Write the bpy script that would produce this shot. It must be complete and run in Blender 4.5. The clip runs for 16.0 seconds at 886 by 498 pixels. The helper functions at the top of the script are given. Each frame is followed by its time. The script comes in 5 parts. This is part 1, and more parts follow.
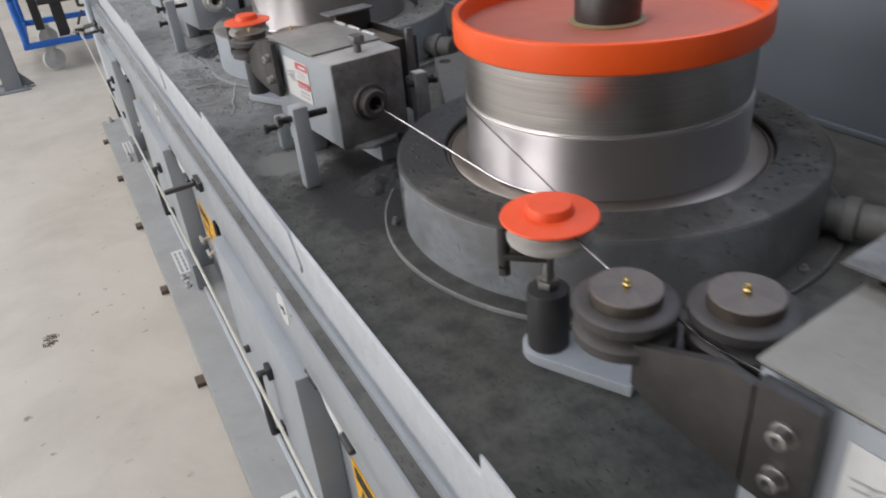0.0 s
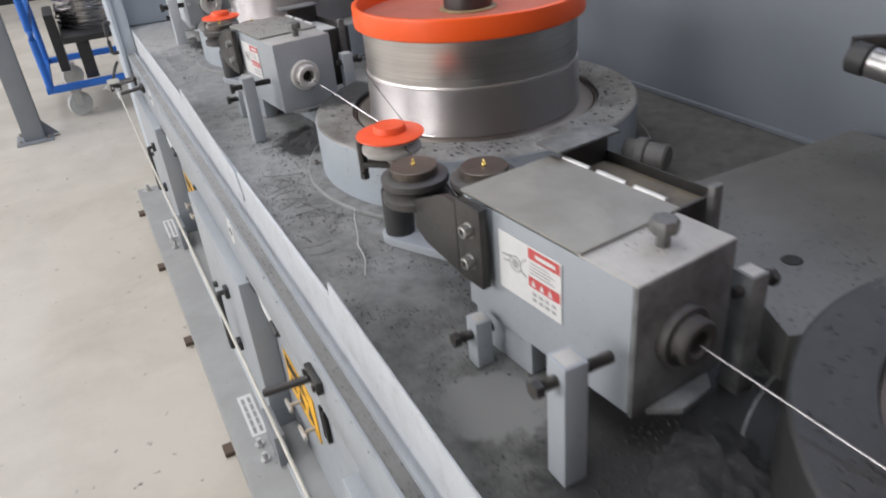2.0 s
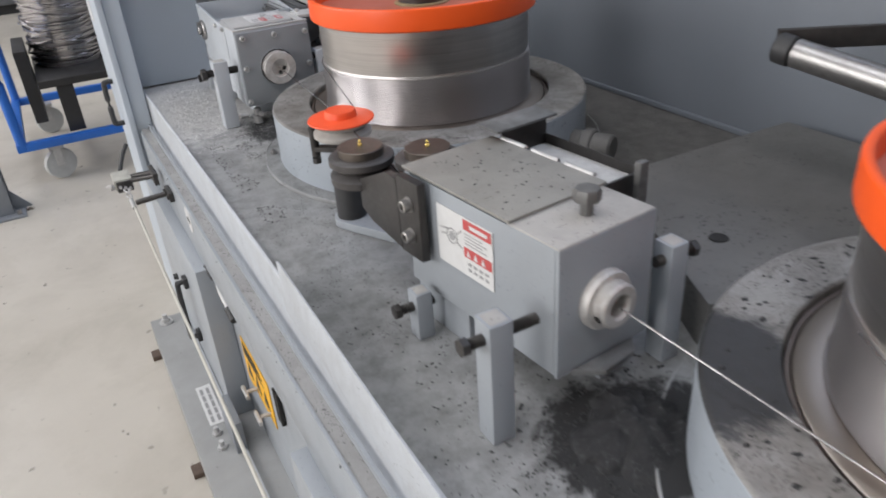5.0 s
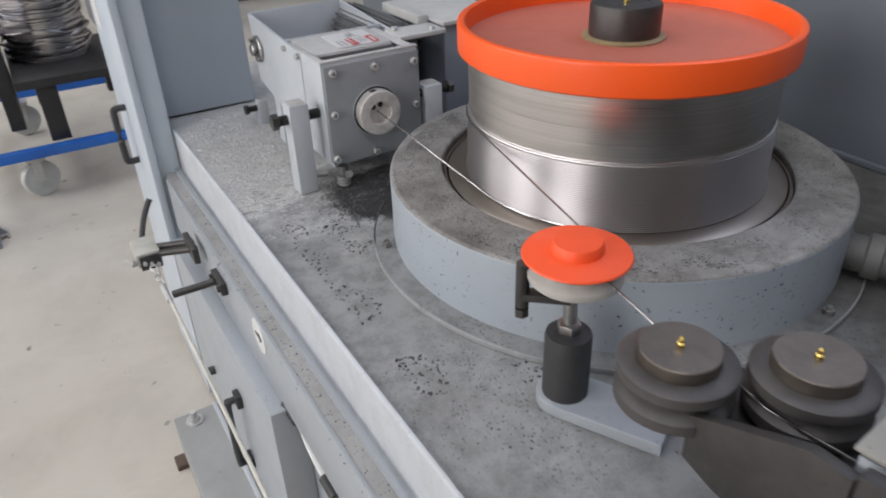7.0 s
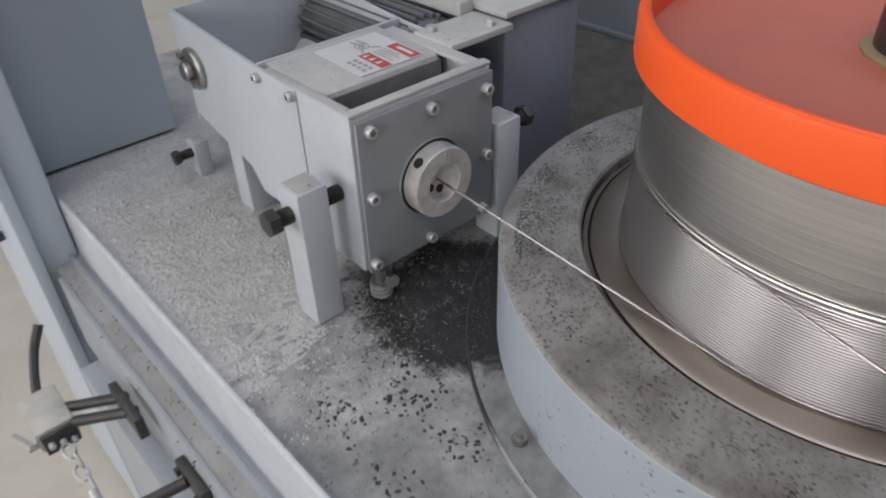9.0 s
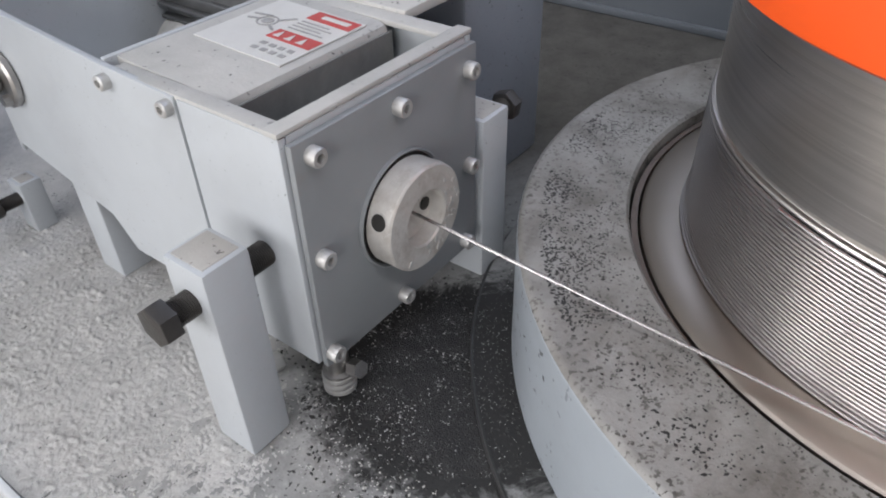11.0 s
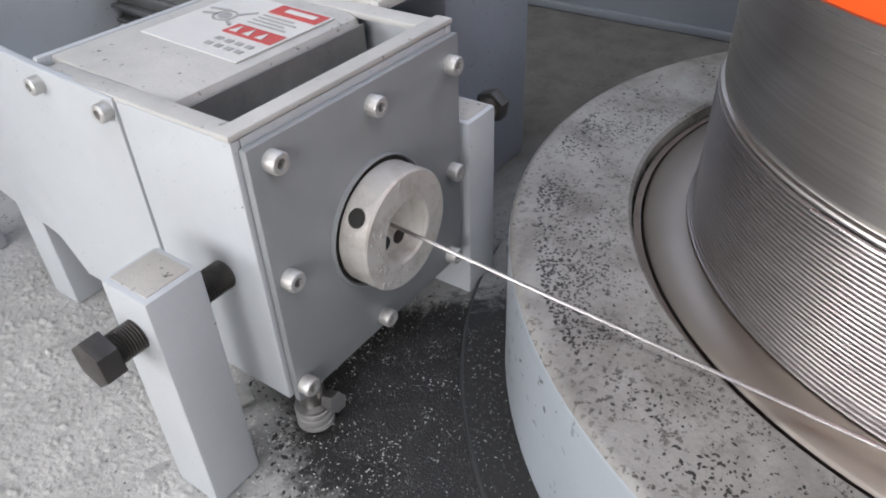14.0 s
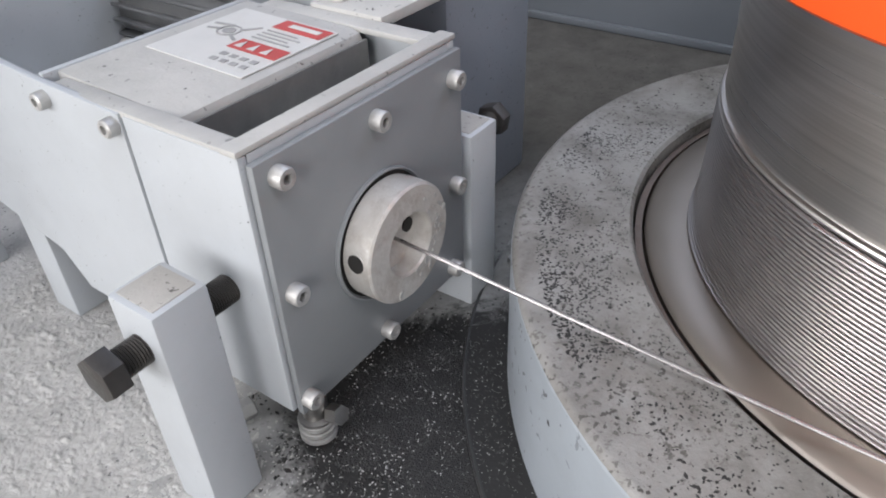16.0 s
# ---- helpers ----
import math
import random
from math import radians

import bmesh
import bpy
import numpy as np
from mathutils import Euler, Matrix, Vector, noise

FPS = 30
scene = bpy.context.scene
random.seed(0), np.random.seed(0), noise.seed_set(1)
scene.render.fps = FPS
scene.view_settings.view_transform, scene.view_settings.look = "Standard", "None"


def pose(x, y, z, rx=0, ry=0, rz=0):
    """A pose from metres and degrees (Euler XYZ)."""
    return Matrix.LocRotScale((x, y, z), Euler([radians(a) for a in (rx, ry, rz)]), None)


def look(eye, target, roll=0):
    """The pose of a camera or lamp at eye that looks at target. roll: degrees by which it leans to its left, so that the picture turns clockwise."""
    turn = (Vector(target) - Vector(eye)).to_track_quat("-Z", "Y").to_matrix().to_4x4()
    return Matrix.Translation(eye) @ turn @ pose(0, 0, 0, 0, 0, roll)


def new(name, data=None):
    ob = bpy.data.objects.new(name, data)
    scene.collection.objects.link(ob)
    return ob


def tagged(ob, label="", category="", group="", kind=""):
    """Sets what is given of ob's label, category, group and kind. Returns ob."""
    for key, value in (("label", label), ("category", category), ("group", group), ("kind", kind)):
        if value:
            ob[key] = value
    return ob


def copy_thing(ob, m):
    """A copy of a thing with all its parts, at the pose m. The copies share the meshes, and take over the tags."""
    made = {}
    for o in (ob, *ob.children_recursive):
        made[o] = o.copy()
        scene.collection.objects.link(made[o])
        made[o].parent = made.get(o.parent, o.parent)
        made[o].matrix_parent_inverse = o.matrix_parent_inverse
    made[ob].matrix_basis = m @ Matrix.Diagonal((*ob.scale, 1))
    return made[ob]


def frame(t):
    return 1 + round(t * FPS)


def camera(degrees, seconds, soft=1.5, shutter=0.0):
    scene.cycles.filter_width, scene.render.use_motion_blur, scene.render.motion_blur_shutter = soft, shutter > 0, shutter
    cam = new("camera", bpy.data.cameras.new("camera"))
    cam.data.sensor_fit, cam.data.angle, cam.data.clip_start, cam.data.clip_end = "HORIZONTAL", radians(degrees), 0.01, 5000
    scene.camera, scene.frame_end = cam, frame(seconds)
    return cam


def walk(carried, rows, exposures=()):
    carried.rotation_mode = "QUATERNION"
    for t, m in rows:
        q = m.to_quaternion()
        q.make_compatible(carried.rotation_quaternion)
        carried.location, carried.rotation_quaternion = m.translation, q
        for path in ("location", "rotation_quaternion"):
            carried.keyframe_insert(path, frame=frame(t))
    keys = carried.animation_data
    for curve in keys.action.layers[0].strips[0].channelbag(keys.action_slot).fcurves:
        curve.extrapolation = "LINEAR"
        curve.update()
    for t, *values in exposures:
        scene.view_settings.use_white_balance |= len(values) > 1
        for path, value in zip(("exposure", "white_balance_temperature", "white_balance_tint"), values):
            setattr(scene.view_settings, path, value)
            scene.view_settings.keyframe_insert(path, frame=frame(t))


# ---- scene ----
cam = camera(63.30, 16.0, soft=1.9, shutter=0.4)
PATH = [
    (0, (0.0181, 0.0084, 1.3258), (0.7698, 1.5487, 0.2950), -5.55),
    (0.5, (0.0068, 0.2043, 1.3176), (0.7497, 1.7620, 0.3069), -4.87),
    (1, (0.0156, 0.4335, 1.3096), (0.7442, 2.0064, 0.3120), -4.74),
    (1.5, (0.0218, 0.6049, 1.3361), (0.7415, 2.1763, 0.3298), -5.56),
    (2, (0.0269, 0.7971, 1.3433), (0.7617, 2.3711, 0.3521), -5.54),
    (2.5, (0.0181, 0.9838, 1.3521), (0.7895, 2.5484, 0.3739), -4.37),
    (3, (0.0285, 1.1833, 1.3477), (0.8092, 2.7410, 0.3658), -4.16),
    (3.5, (0.0554, 1.4004, 1.3468), (0.8210, 2.9437, 0.3309), -4.97),
    (4, (0.0547, 1.6037, 1.3319), (0.8363, 3.1428, 0.3219), -5.19),
    (4.5, (0.0428, 1.8021, 1.3373), (0.8424, 3.3412, 0.3416), -4.93),
    (4.7, (0.0385, 1.8736, 1.3316), (0.8424, 3.4210, 0.3520), -4.64),
    (6.8, (0.0368, 2.5571, 1.2882), (0.8613, 4.0863, 0.2975), -2.29),
    (7, (0.0138, 2.6165, 1.3136), (0.8704, 4.1006, 0.2823), -2.11),
    (7.5, (0.0183, 2.7963, 1.2814), (0.9170, 4.2375, 0.2254), -2.06),
    (8, (0.0396, 2.9501, 1.2773), (0.9741, 4.3400, 0.1842), -2.18),
    (8.5, (0.0627, 3.0953, 1.2870), (1.0441, 4.3982, 0.1297), -1.57),
    (9, (0.1036, 3.2205, 1.2680), (1.1517, 4.4299, 0.0685), -1.94),
    (9.5, (0.1401, 3.3332, 1.2373), (1.2879, 4.4495, 0.0389), -1.48),
    (9.7, (0.1621, 3.3673, 1.2121), (1.3422, 4.4657, 0.0285), -1.16),
    (11.8, (0.2223, 3.4587, 1.1512), (1.4882, 4.3566, -0.1102), -1.53),
    (12, (0.2253, 3.4626, 1.1461), (1.5019, 4.3599, -0.1049), -1.47),
    (12.5, (0.2353, 3.4703, 1.1369), (1.5224, 4.3791, -0.0950), -1.67),
    (13, (0.2427, 3.4749, 1.1333), (1.5321, 4.3929, -0.0893), -1.76),
    (13.5, (0.2502, 3.4730, 1.1305), (1.5310, 4.4117, -0.0854), -2.21),
    (14, (0.2502, 3.4724, 1.1288), (1.5381, 4.4158, -0.0758), -2.23),
    (14.5, (0.2499, 3.4735, 1.1278), (1.5441, 4.4176, -0.0697), -2.29),
    (15, (0.2502, 3.4733, 1.1299), (1.5447, 4.4178, -0.0669), -2.23),
    (15.5, (0.2496, 3.4741, 1.1329), (1.5458, 4.4128, -0.0664), -2.06),
    (16, (0.2478, 3.4757, 1.1326), (1.5537, 4.4188, -0.0527), -2.06),
]
EXPOSURES = [(t, e, 6500, 13) for t, e in ((0, 0.02), (1.5, 0.09), (3, 0.28), (4.0, 0.17), (4.7, 0.07), (6.8, -0.02), (8, -0.19), (9, -0.27), (9.7, -0.12), (11.8, 0.22), (16, 0.38))]
walk(cam, [(t, look(eye, target, roll)) for t, eye, target, roll in PATH], EXPOSURES)

# ---------------------------------------------------------------- light
# The hall is lit by a row of windows on the aisle side and by roof lights.
world = bpy.data.worlds.new("world")
scene.world = world
world.use_nodes = True
_wn = world.node_tree.nodes
_sky = _wn.new("ShaderNodeTexSky")
_sky.sky_type, _sky.sun_disc = "NISHITA", False
_sky.sun_elevation, _sky.sun_rotation = radians(40), radians(250)
_wn["Background"].inputs["Strength"].default_value = 0.10
world.node_tree.links.new(_sky.outputs[0], _wn["Background"].inputs["Color"])


def area(name, eye, target, sx, sy, watts, colour):
    data = bpy.data.lights.new(name, "AREA")
    data.shape, data.size, data.size_y, data.energy, data.color = "RECTANGLE", sx, sy, watts, colour
    ob = new(name, data)
    ob.matrix_world = look(eye, target)
    return ob


for _y in (1.0, 6.2, 11.2):
    area("window_light_west", (-6.9, _y, 3.2), (0.0, _y, 1.6), 3.4, 3.4, 255, (1.0, 0.985, 0.96))
area("roof_light_front", (-1.6, 1.0, 6.9), (-1.6, 1.0, 0.0), 2.4, 7.0, 195, (0.97, 0.985, 1.0))
area("roof_light_back", (-1.0, 9.0, 6.9), (-1.0, 9.0, 0.0), 2.4, 7.0, 195, (0.97, 0.985, 1.0))
area("roof_light_east", (5.2, 2.4, 6.9), (5.2, 2.4, 0.0), 2.6, 9.0, 260, (0.70, 0.80, 1.0))

# ---------------------------------------------------------------- materials
MATS = {}


def nodes_of(name):
    m = bpy.data.materials.new(name)
    m.use_nodes = True
    nt = m.node_tree
    return m, nt, nt.nodes["Principled BSDF"]


def noise_node(nt, vec, scale, detail=5.0, rough=0.6, distortion=0.0):
    n = nt.nodes.new("ShaderNodeTexNoise")
    n.inputs["Scale"].default_value = scale
    n.inputs["Detail"].default_value = detail
    n.inputs["Roughness"].default_value = rough
    n.inputs["Distortion"].default_value = distortion
    nt.links.new(vec, n.inputs["Vector"])
    return n.outputs["Fac"]


def ramp_node(nt, fac, lo, hi):
    r = nt.nodes.new("ShaderNodeMapRange")
    r.inputs["From Min"].default_value, r.inputs["From Max"].default_value = lo, hi
    r.clamp = True
    nt.links.new(fac, r.inputs["Value"])
    return r.outputs["Result"]


def mix_node(nt, fac, a, b):
    n = nt.nodes.new("ShaderNodeMix")
    n.data_type = "RGBA"
    for value, socket in ((fac, n.inputs[0]), (a, n.inputs[6]), (b, n.inputs[7])):
        if isinstance(value, bpy.types.NodeSocket):
            nt.links.new(value, socket)
        elif isinstance(value, (int, float)):
            socket.default_value = value
        else:
            socket.default_value = (*value, 1)
    return n.outputs[2]


def mult(nt, a, b, op="MULTIPLY"):
    n = nt.nodes.new("ShaderNodeMath")
    n.operation = op
    n.use_clamp = True
    for value, socket in ((a, n.inputs[0]), (b, n.inputs[1])):
        if isinstance(value, bpy.types.NodeSocket):
            nt.links.new(value, socket)
        else:
            socket.default_value = value
    return n.outputs[0]


def bump_node(nt, height, strength, distance=0.002):
    b = nt.nodes.new("ShaderNodeBump")
    b.inputs["Strength"].default_value, b.inputs["Distance"].default_value = strength, distance
    nt.links.new(height, b.inputs["Height"])
    return b.outputs["Normal"]


def stain(nt, colour, dirt, spots):
    """Round ragged stains of a dirt colour: spots are (x, y, radius)."""
    pos = nt.nodes.new("ShaderNodeNewGeometry").outputs["Position"]
    rag = noise_node(nt, pos, 28.0, 8.0, 0.75, 0.5)
    for x, y, radius in spots:
        d = nt.nodes.new("ShaderNodeVectorMath")
        d.operation = "DISTANCE"
        flat = nt.nodes.new("ShaderNodeVectorMath")
        flat.operation = "MULTIPLY"
        flat.inputs[1].default_value = (1, 1, 0)
        nt.links.new(pos, flat.inputs[0])
        nt.links.new(flat.outputs[0], d.inputs[0])
        d.inputs[1].default_value = (x, y, 0)
        e = nt.nodes.new("ShaderNodeMath")
        e.operation = "MULTIPLY_ADD"
        nt.links.new(rag, e.inputs[0])
        e.inputs[1].default_value = 1.1 * radius
        nt.links.new(d.outputs["Value"], e.inputs[2])
        colour = mix_node(nt, ramp_node(nt, e.outputs[0], 1.42 * radius, 1.62 * radius), dirt, colour)
    return colour


DIRT_SPOTS = ((0.52, 3.665, 0.115), (0.48, 2.40, 0.11), (0.50, 1.15, 0.20))


def surface(name, base, second=None, scale=6.0, cover=(0.45, 0.7), rough=0.5, metal=0.0, flecks=None, fleck_scale=160.0,
            fleck_cover=(0.64, 0.68), grain=300.0, bump=0.15, rough_var=0.12, where="Position", coat=0.0, along=None, spots=None):
    """A worn surface: a base colour, broad stains of a second one, small flecks of a third, and fine relief."""
    if name in MATS:
        return MATS[name]
    m, nt, bsdf = nodes_of(name)
    if where == "Position":
        vec = nt.nodes.new("ShaderNodeNewGeometry").outputs["Position"]
    else:
        vec = nt.nodes.new("ShaderNodeTexCoord").outputs["Object"]
    colour = base
    fine = noise_node(nt, vec, grain, 3.0)
    if second:
        broad = ramp_node(nt, noise_node(nt, vec, scale, 8.0, 0.65, 0.3), *cover)
        colour = mix_node(nt, broad, base, second)
    var = ramp_node(nt, noise_node(nt, vec, scale * 2.7, 6.0), 0.3, 0.7)
    dark = tuple(c * 0.88 for c in base)
    colour = mix_node(nt, mult(nt, var, 0.55), colour, dark if not second else tuple((a + b) / 2 for a, b in zip(base, second)))
    if along:
        pos = nt.nodes.new("ShaderNodeNewGeometry").outputs["Position"]
        sep = nt.nodes.new("ShaderNodeSeparateXYZ")
        nt.links.new(pos, sep.inputs[0])
        add = nt.nodes.new("ShaderNodeMath")
        add.operation = "MULTIPLY_ADD"
        nt.links.new(noise_node(nt, pos, 9.0, 7.0, 0.7, 0.4), add.inputs[0])
        add.inputs[1].default_value = 3.0
        nt.links.new(sep.outputs["Y"], add.inputs[2])
        colour = mix_node(nt, ramp_node(nt, add.outputs[0], along[0], along[1]), along[2], colour)
    if flecks:
        mask = mult(nt, ramp_node(nt, noise_node(nt, vec, fleck_scale, 2.0, 0.5), *fleck_cover),
                    ramp_node(nt, noise_node(nt, vec, scale * 1.3, 3.0), 0.38, 0.6))
        colour = mix_node(nt, mask, colour, flecks)
    if spots:
        colour = stain(nt, colour, (0.03, 0.03, 0.03), spots)
    if isinstance(colour, bpy.types.NodeSocket):
        nt.links.new(colour, bsdf.inputs["Base Color"])
    else:
        bsdf.inputs["Base Color"].default_value = (*colour, 1)
    r = nt.nodes.new("ShaderNodeMapRange")
    r.inputs["To Min"].default_value, r.inputs["To Max"].default_value = max(0.03, rough - rough_var), min(1, rough + rough_var)
    nt.links.new(noise_node(nt, vec, scale * 4, 5.0), r.inputs["Value"])
    nt.links.new(r.outputs["Result"], bsdf.inputs["Roughness"])
    bsdf.inputs["Metallic"].default_value = metal
    bsdf.inputs["Coat Weight"].default_value = coat
    if bump:
        nt.links.new(bump_node(nt, fine, bump), bsdf.inputs["Normal"])
    MATS[name] = m
    return m


def bed_surface(name, lift=0.0):
    """Painted steel under drawing powder: blackish lubricant soot at the outgoing end, pale soap powder at the incoming end."""
    m, nt, bsdf = nodes_of(name)
    pos = nt.nodes.new("ShaderNodeNewGeometry").outputs["Position"]
    sep = nt.nodes.new("ShaderNodeSeparateXYZ")
    nt.links.new(pos, sep.inputs[0])
    n1 = noise_node(nt, pos, 5.0, 9.0, 0.68, 0.4)
    n2 = noise_node(nt, pos, 26.0, 6.0, 0.7)
    along = nt.nodes.new("ShaderNodeMath")
    along.operation = "MULTIPLY_ADD"
    nt.links.new(n1, along.inputs[0])
    along.inputs[1].default_value = 1.3
    nt.links.new(sep.outputs["Y"], along.inputs[2])
    soot = mix_node(nt, ramp_node(nt, n2, 0.35, 0.7), (0.075, 0.077, 0.069), (0.024, 0.025, 0.023))
    paint = mix_node(nt, ramp_node(nt, n2, 0.4, 0.75), (0.26, 0.265, 0.265), (0.13, 0.131, 0.128))
    soap = mix_node(nt, ramp_node(nt, n2, 0.3, 0.7), (0.50, 0.495, 0.48), (0.33, 0.325, 0.32))
    c = mix_node(nt, ramp_node(nt, along.outputs[0], 1.7, 2.9), soot, paint)
    aisle = nt.nodes.new("ShaderNodeMath")
    aisle.operation = "MULTIPLY_ADD"
    nt.links.new(n1, aisle.inputs[0])
    aisle.inputs[1].default_value = 0.25
    nt.links.new(sep.outputs["X"], aisle.inputs[2])
    c = mix_node(nt, mult(nt, ramp_node(nt, along.outputs[0], 4.28, 4.55), ramp_node(nt, aisle.outputs[0], 0.80, 0.68)), c, soap)
    # darker, browner mix towards the guard side
    c = mix_node(nt, ramp_node(nt, aisle.outputs[0], 0.78, 1.0), c, mix_node(nt, ramp_node(nt, n2, 0.35, 0.7), (0.115, 0.112, 0.105), (0.06, 0.058, 0.054)))
    chips = ramp_node(nt, noise_node(nt, pos, 260.0, 3.0, 0.55), 0.62, 0.67)
    chips = mult(nt, chips, ramp_node(nt, noise_node(nt, pos, 7.0, 3.0), 0.42, 0.6))
    c = mix_node(nt, chips, c, (0.02, 0.02, 0.02))
    c = stain(nt, c, (0.17, 0.172, 0.168), ((0.345, 1.385, 0.062), (0.40, 1.33, 0.05)))
    c = stain(nt, c, (0.026, 0.026, 0.026), DIRT_SPOTS)
    nt.links.new(c, bsdf.inputs["Base Color"])
    bsdf.inputs["Roughness"].default_value = 0.62
    bsdf.inputs["Specular IOR Level"].default_value = 0.3
    nt.links.new(bump_node(nt, mix_node(nt, 0.5, noise_node(nt, pos, 220.0, 4.0), n2), 0.35, 0.003), bsdf.inputs["Normal"])
    MATS[name] = m
    return m


def brushed(name, colour, rough, scale_z, strength=0.12, metal=1.0, dark=None, turned=0.0):
    """Turned metal: fine lines round the axis."""
    m, nt, bsdf = nodes_of(name)
    obj = nt.nodes.new("ShaderNodeTexCoord").outputs["Object"]
    mp = nt.nodes.new("ShaderNodeMapping")
    mp.inputs["Scale"].default_value = (2.0, 2.0, scale_z)
    nt.links.new(obj, mp.inputs["Vector"])
    lines = noise_node(nt, mp.outputs[0], 1.0, 4.0, 0.7)
    c = mix_node(nt, ramp_node(nt, lines, 0.3, 0.7), colour, dark or tuple(k * 0.72 for k in colour))
    stain = ramp_node(nt, noise_node(nt, obj, 14.0, 6.0), 0.5, 0.8)
    c = mix_node(nt, mult(nt, stain, 0.35), c, tuple(k * 0.6 for k in colour))
    nt.links.new(c, bsdf.inputs["Base Color"])
    bsdf.inputs["Metallic"].default_value = metal
    tan = nt.nodes.new("ShaderNodeTangent")
    tan.direction_type, tan.axis = "RADIAL", "Z"
    nt.links.new(tan.outputs[0], bsdf.inputs["Tangent"])
    bsdf.inputs["Anisotropic"].default_value = turned
    r = nt.nodes.new("ShaderNodeMapRange")
    r.inputs["To Min"].default_value, r.inputs["To Max"].default_value = rough * 0.75, rough * 1.3
    nt.links.new(lines, r.inputs["Value"])
    nt.links.new(r.outputs["Result"], bsdf.inputs["Roughness"])
    nt.links.new(bump_node(nt, lines, strength, 0.0006), bsdf.inputs["Normal"])
    MATS[name] = m
    return m


PAINT = surface("grey_machine_paint", (0.31, 0.335, 0.36), (0.25, 0.265, 0.275), 5.0, (0.5, 0.85), 0.42, flecks=(0.06, 0.06, 0.06), fleck_scale=330, fleck_cover=(0.70, 0.72), bump=0.06)
PAINT_DARK = surface("grey_paint_recess", (0.20, 0.215, 0.235), (0.15, 0.16, 0.17), 4.0, (0.5, 0.85), 0.5, bump=0.06)
FOOT = surface("dusty_foot_paint", (0.30, 0.305, 0.30), (0.22, 0.222, 0.215), 6.0, (0.42, 0.75), 0.55, flecks=(0.08, 0.078, 0.07), fleck_scale=60, fleck_cover=(0.70, 0.74), bump=0.1)
RING_SIDE = surface("grey_housing_paint", (0.33, 0.365, 0.40), (0.26, 0.28, 0.30), 7.0, (0.55, 0.9), 0.4, flecks=(0.05, 0.05, 0.05), fleck_scale=150, fleck_cover=(0.668, 0.69), bump=0.08, along=(2.0, 3.3, (0.15, 0.152, 0.155)), spots=((0.58, 1.13, 0.24),))
EDGE = surface("worn_flange_edge", (0.30, 0.305, 0.305), (0.17, 0.17, 0.168), 16.0, (0.4, 0.7), 0.45, flecks=(0.03, 0.03, 0.03), fleck_scale=120, bump=0.1, along=(1.8, 3.0, (0.12, 0.12, 0.118)), spots=((0.52, 3.665, 0.20),))
RING_TOP = surface("sooted_housing_top", (0.29, 0.285, 0.275), (0.115, 0.106, 0.094), 15.0, (0.42, 0.66), 0.5, flecks=(0.06, 0.056, 0.05), fleck_scale=340, fleck_cover=(0.57, 0.64), bump=0.35, along=(2.1, 3.3, (0.045, 0.044, 0.041)), spots=((0.58, 1.10, 0.24), (0.52, 2.36, 0.10)))
RAIL_TOP = surface("sooty_rail_top", (0.35, 0.347, 0.34), (0.20, 0.196, 0.19), 9.0, (0.45, 0.75), 0.6, flecks=(0.02, 0.02, 0.02), fleck_scale=260, bump=0.3, along=(2.0, 4.4, (0.075, 0.074, 0.070)))
SOOTY_FRONT = surface("sooty_front_paint", (0.20, 0.205, 0.205), (0.07, 0.07, 0.068), 14.0, (0.38, 0.62), 0.5, flecks=(0.03, 0.03, 0.03), fleck_scale=300, bump=0.15)
LIP = surface("dusty_lip_paint", (0.46, 0.485, 0.51), (0.36, 0.37, 0.38), 18.0, (0.45, 0.75), 0.5, flecks=(0.06, 0.06, 0.06), fleck_scale=300, fleck_cover=(0.68, 0.71), bump=0.12)
BED = bed_surface("powdered_bed_paint")
STRIP = surface("pale_dusted_strip", (0.42, 0.405, 0.38), (0.26, 0.25, 0.235), 14.0, (0.42, 0.75), 0.55, flecks=(0.07, 0.066, 0.06), fleck_scale=260, fleck_cover=(0.66, 0.70), bump=0.25)
BOX_TOP = surface("dusty_box_top", (0.285, 0.275, 0.25), (0.16, 0.154, 0.138), 8.0, (0.42, 0.75), 0.5, flecks=(0.07, 0.066, 0.06), fleck_scale=260, fleck_cover=(0.68, 0.72), bump=0.25)
KNOB = surface("dusty_grey_knob", (0.17, 0.168, 0.162), (0.09, 0.088, 0.084), 60, (0.4, 0.7), 0.5, metal=0.3, bump=0.2)
SOAP_TOP = surface("soap_dusted_paint", (0.48, 0.475, 0.46), (0.35, 0.35, 0.34), 12.0, (0.4, 0.7), 0.6, flecks=(0.06, 0.06, 0.06), fleck_scale=170, fleck_cover=(0.68, 0.71), bump=0.25)
PALE = surface("pale_machine_paint", (0.45, 0.478, 0.505), (0.37, 0.387, 0.405), 8.0, (0.5, 0.85), 0.45, flecks=(0.06, 0.06, 0.06), fleck_scale=380, fleck_cover=(0.72, 0.74), bump=0.06)
PANEL = surface("satin_front_panel", (0.235, 0.25, 0.262), (0.20, 0.21, 0.22), 9.0, (0.45, 0.8), 0.36, bump=0.05)
ORANGE = surface("orange_paint", (0.90, 0.105, 0.012), (0.80, 0.085, 0.010), 4.0, (0.5, 0.9), 0.38, bump=0.03, where="Object")
ORANGE_DUSTY = surface("dusty_orange_paint", (0.50, 0.135, 0.085), (0.42, 0.13, 0.09), 6.0, (0.4, 0.75), 0.5, bump=0.08, where="Object")
ORANGE_PLASTIC = surface("orange_plastic", (0.85, 0.09, 0.02), (0.72, 0.08, 0.02), 14.0, (0.5, 0.9), 0.5, bump=0.05, where="Object")
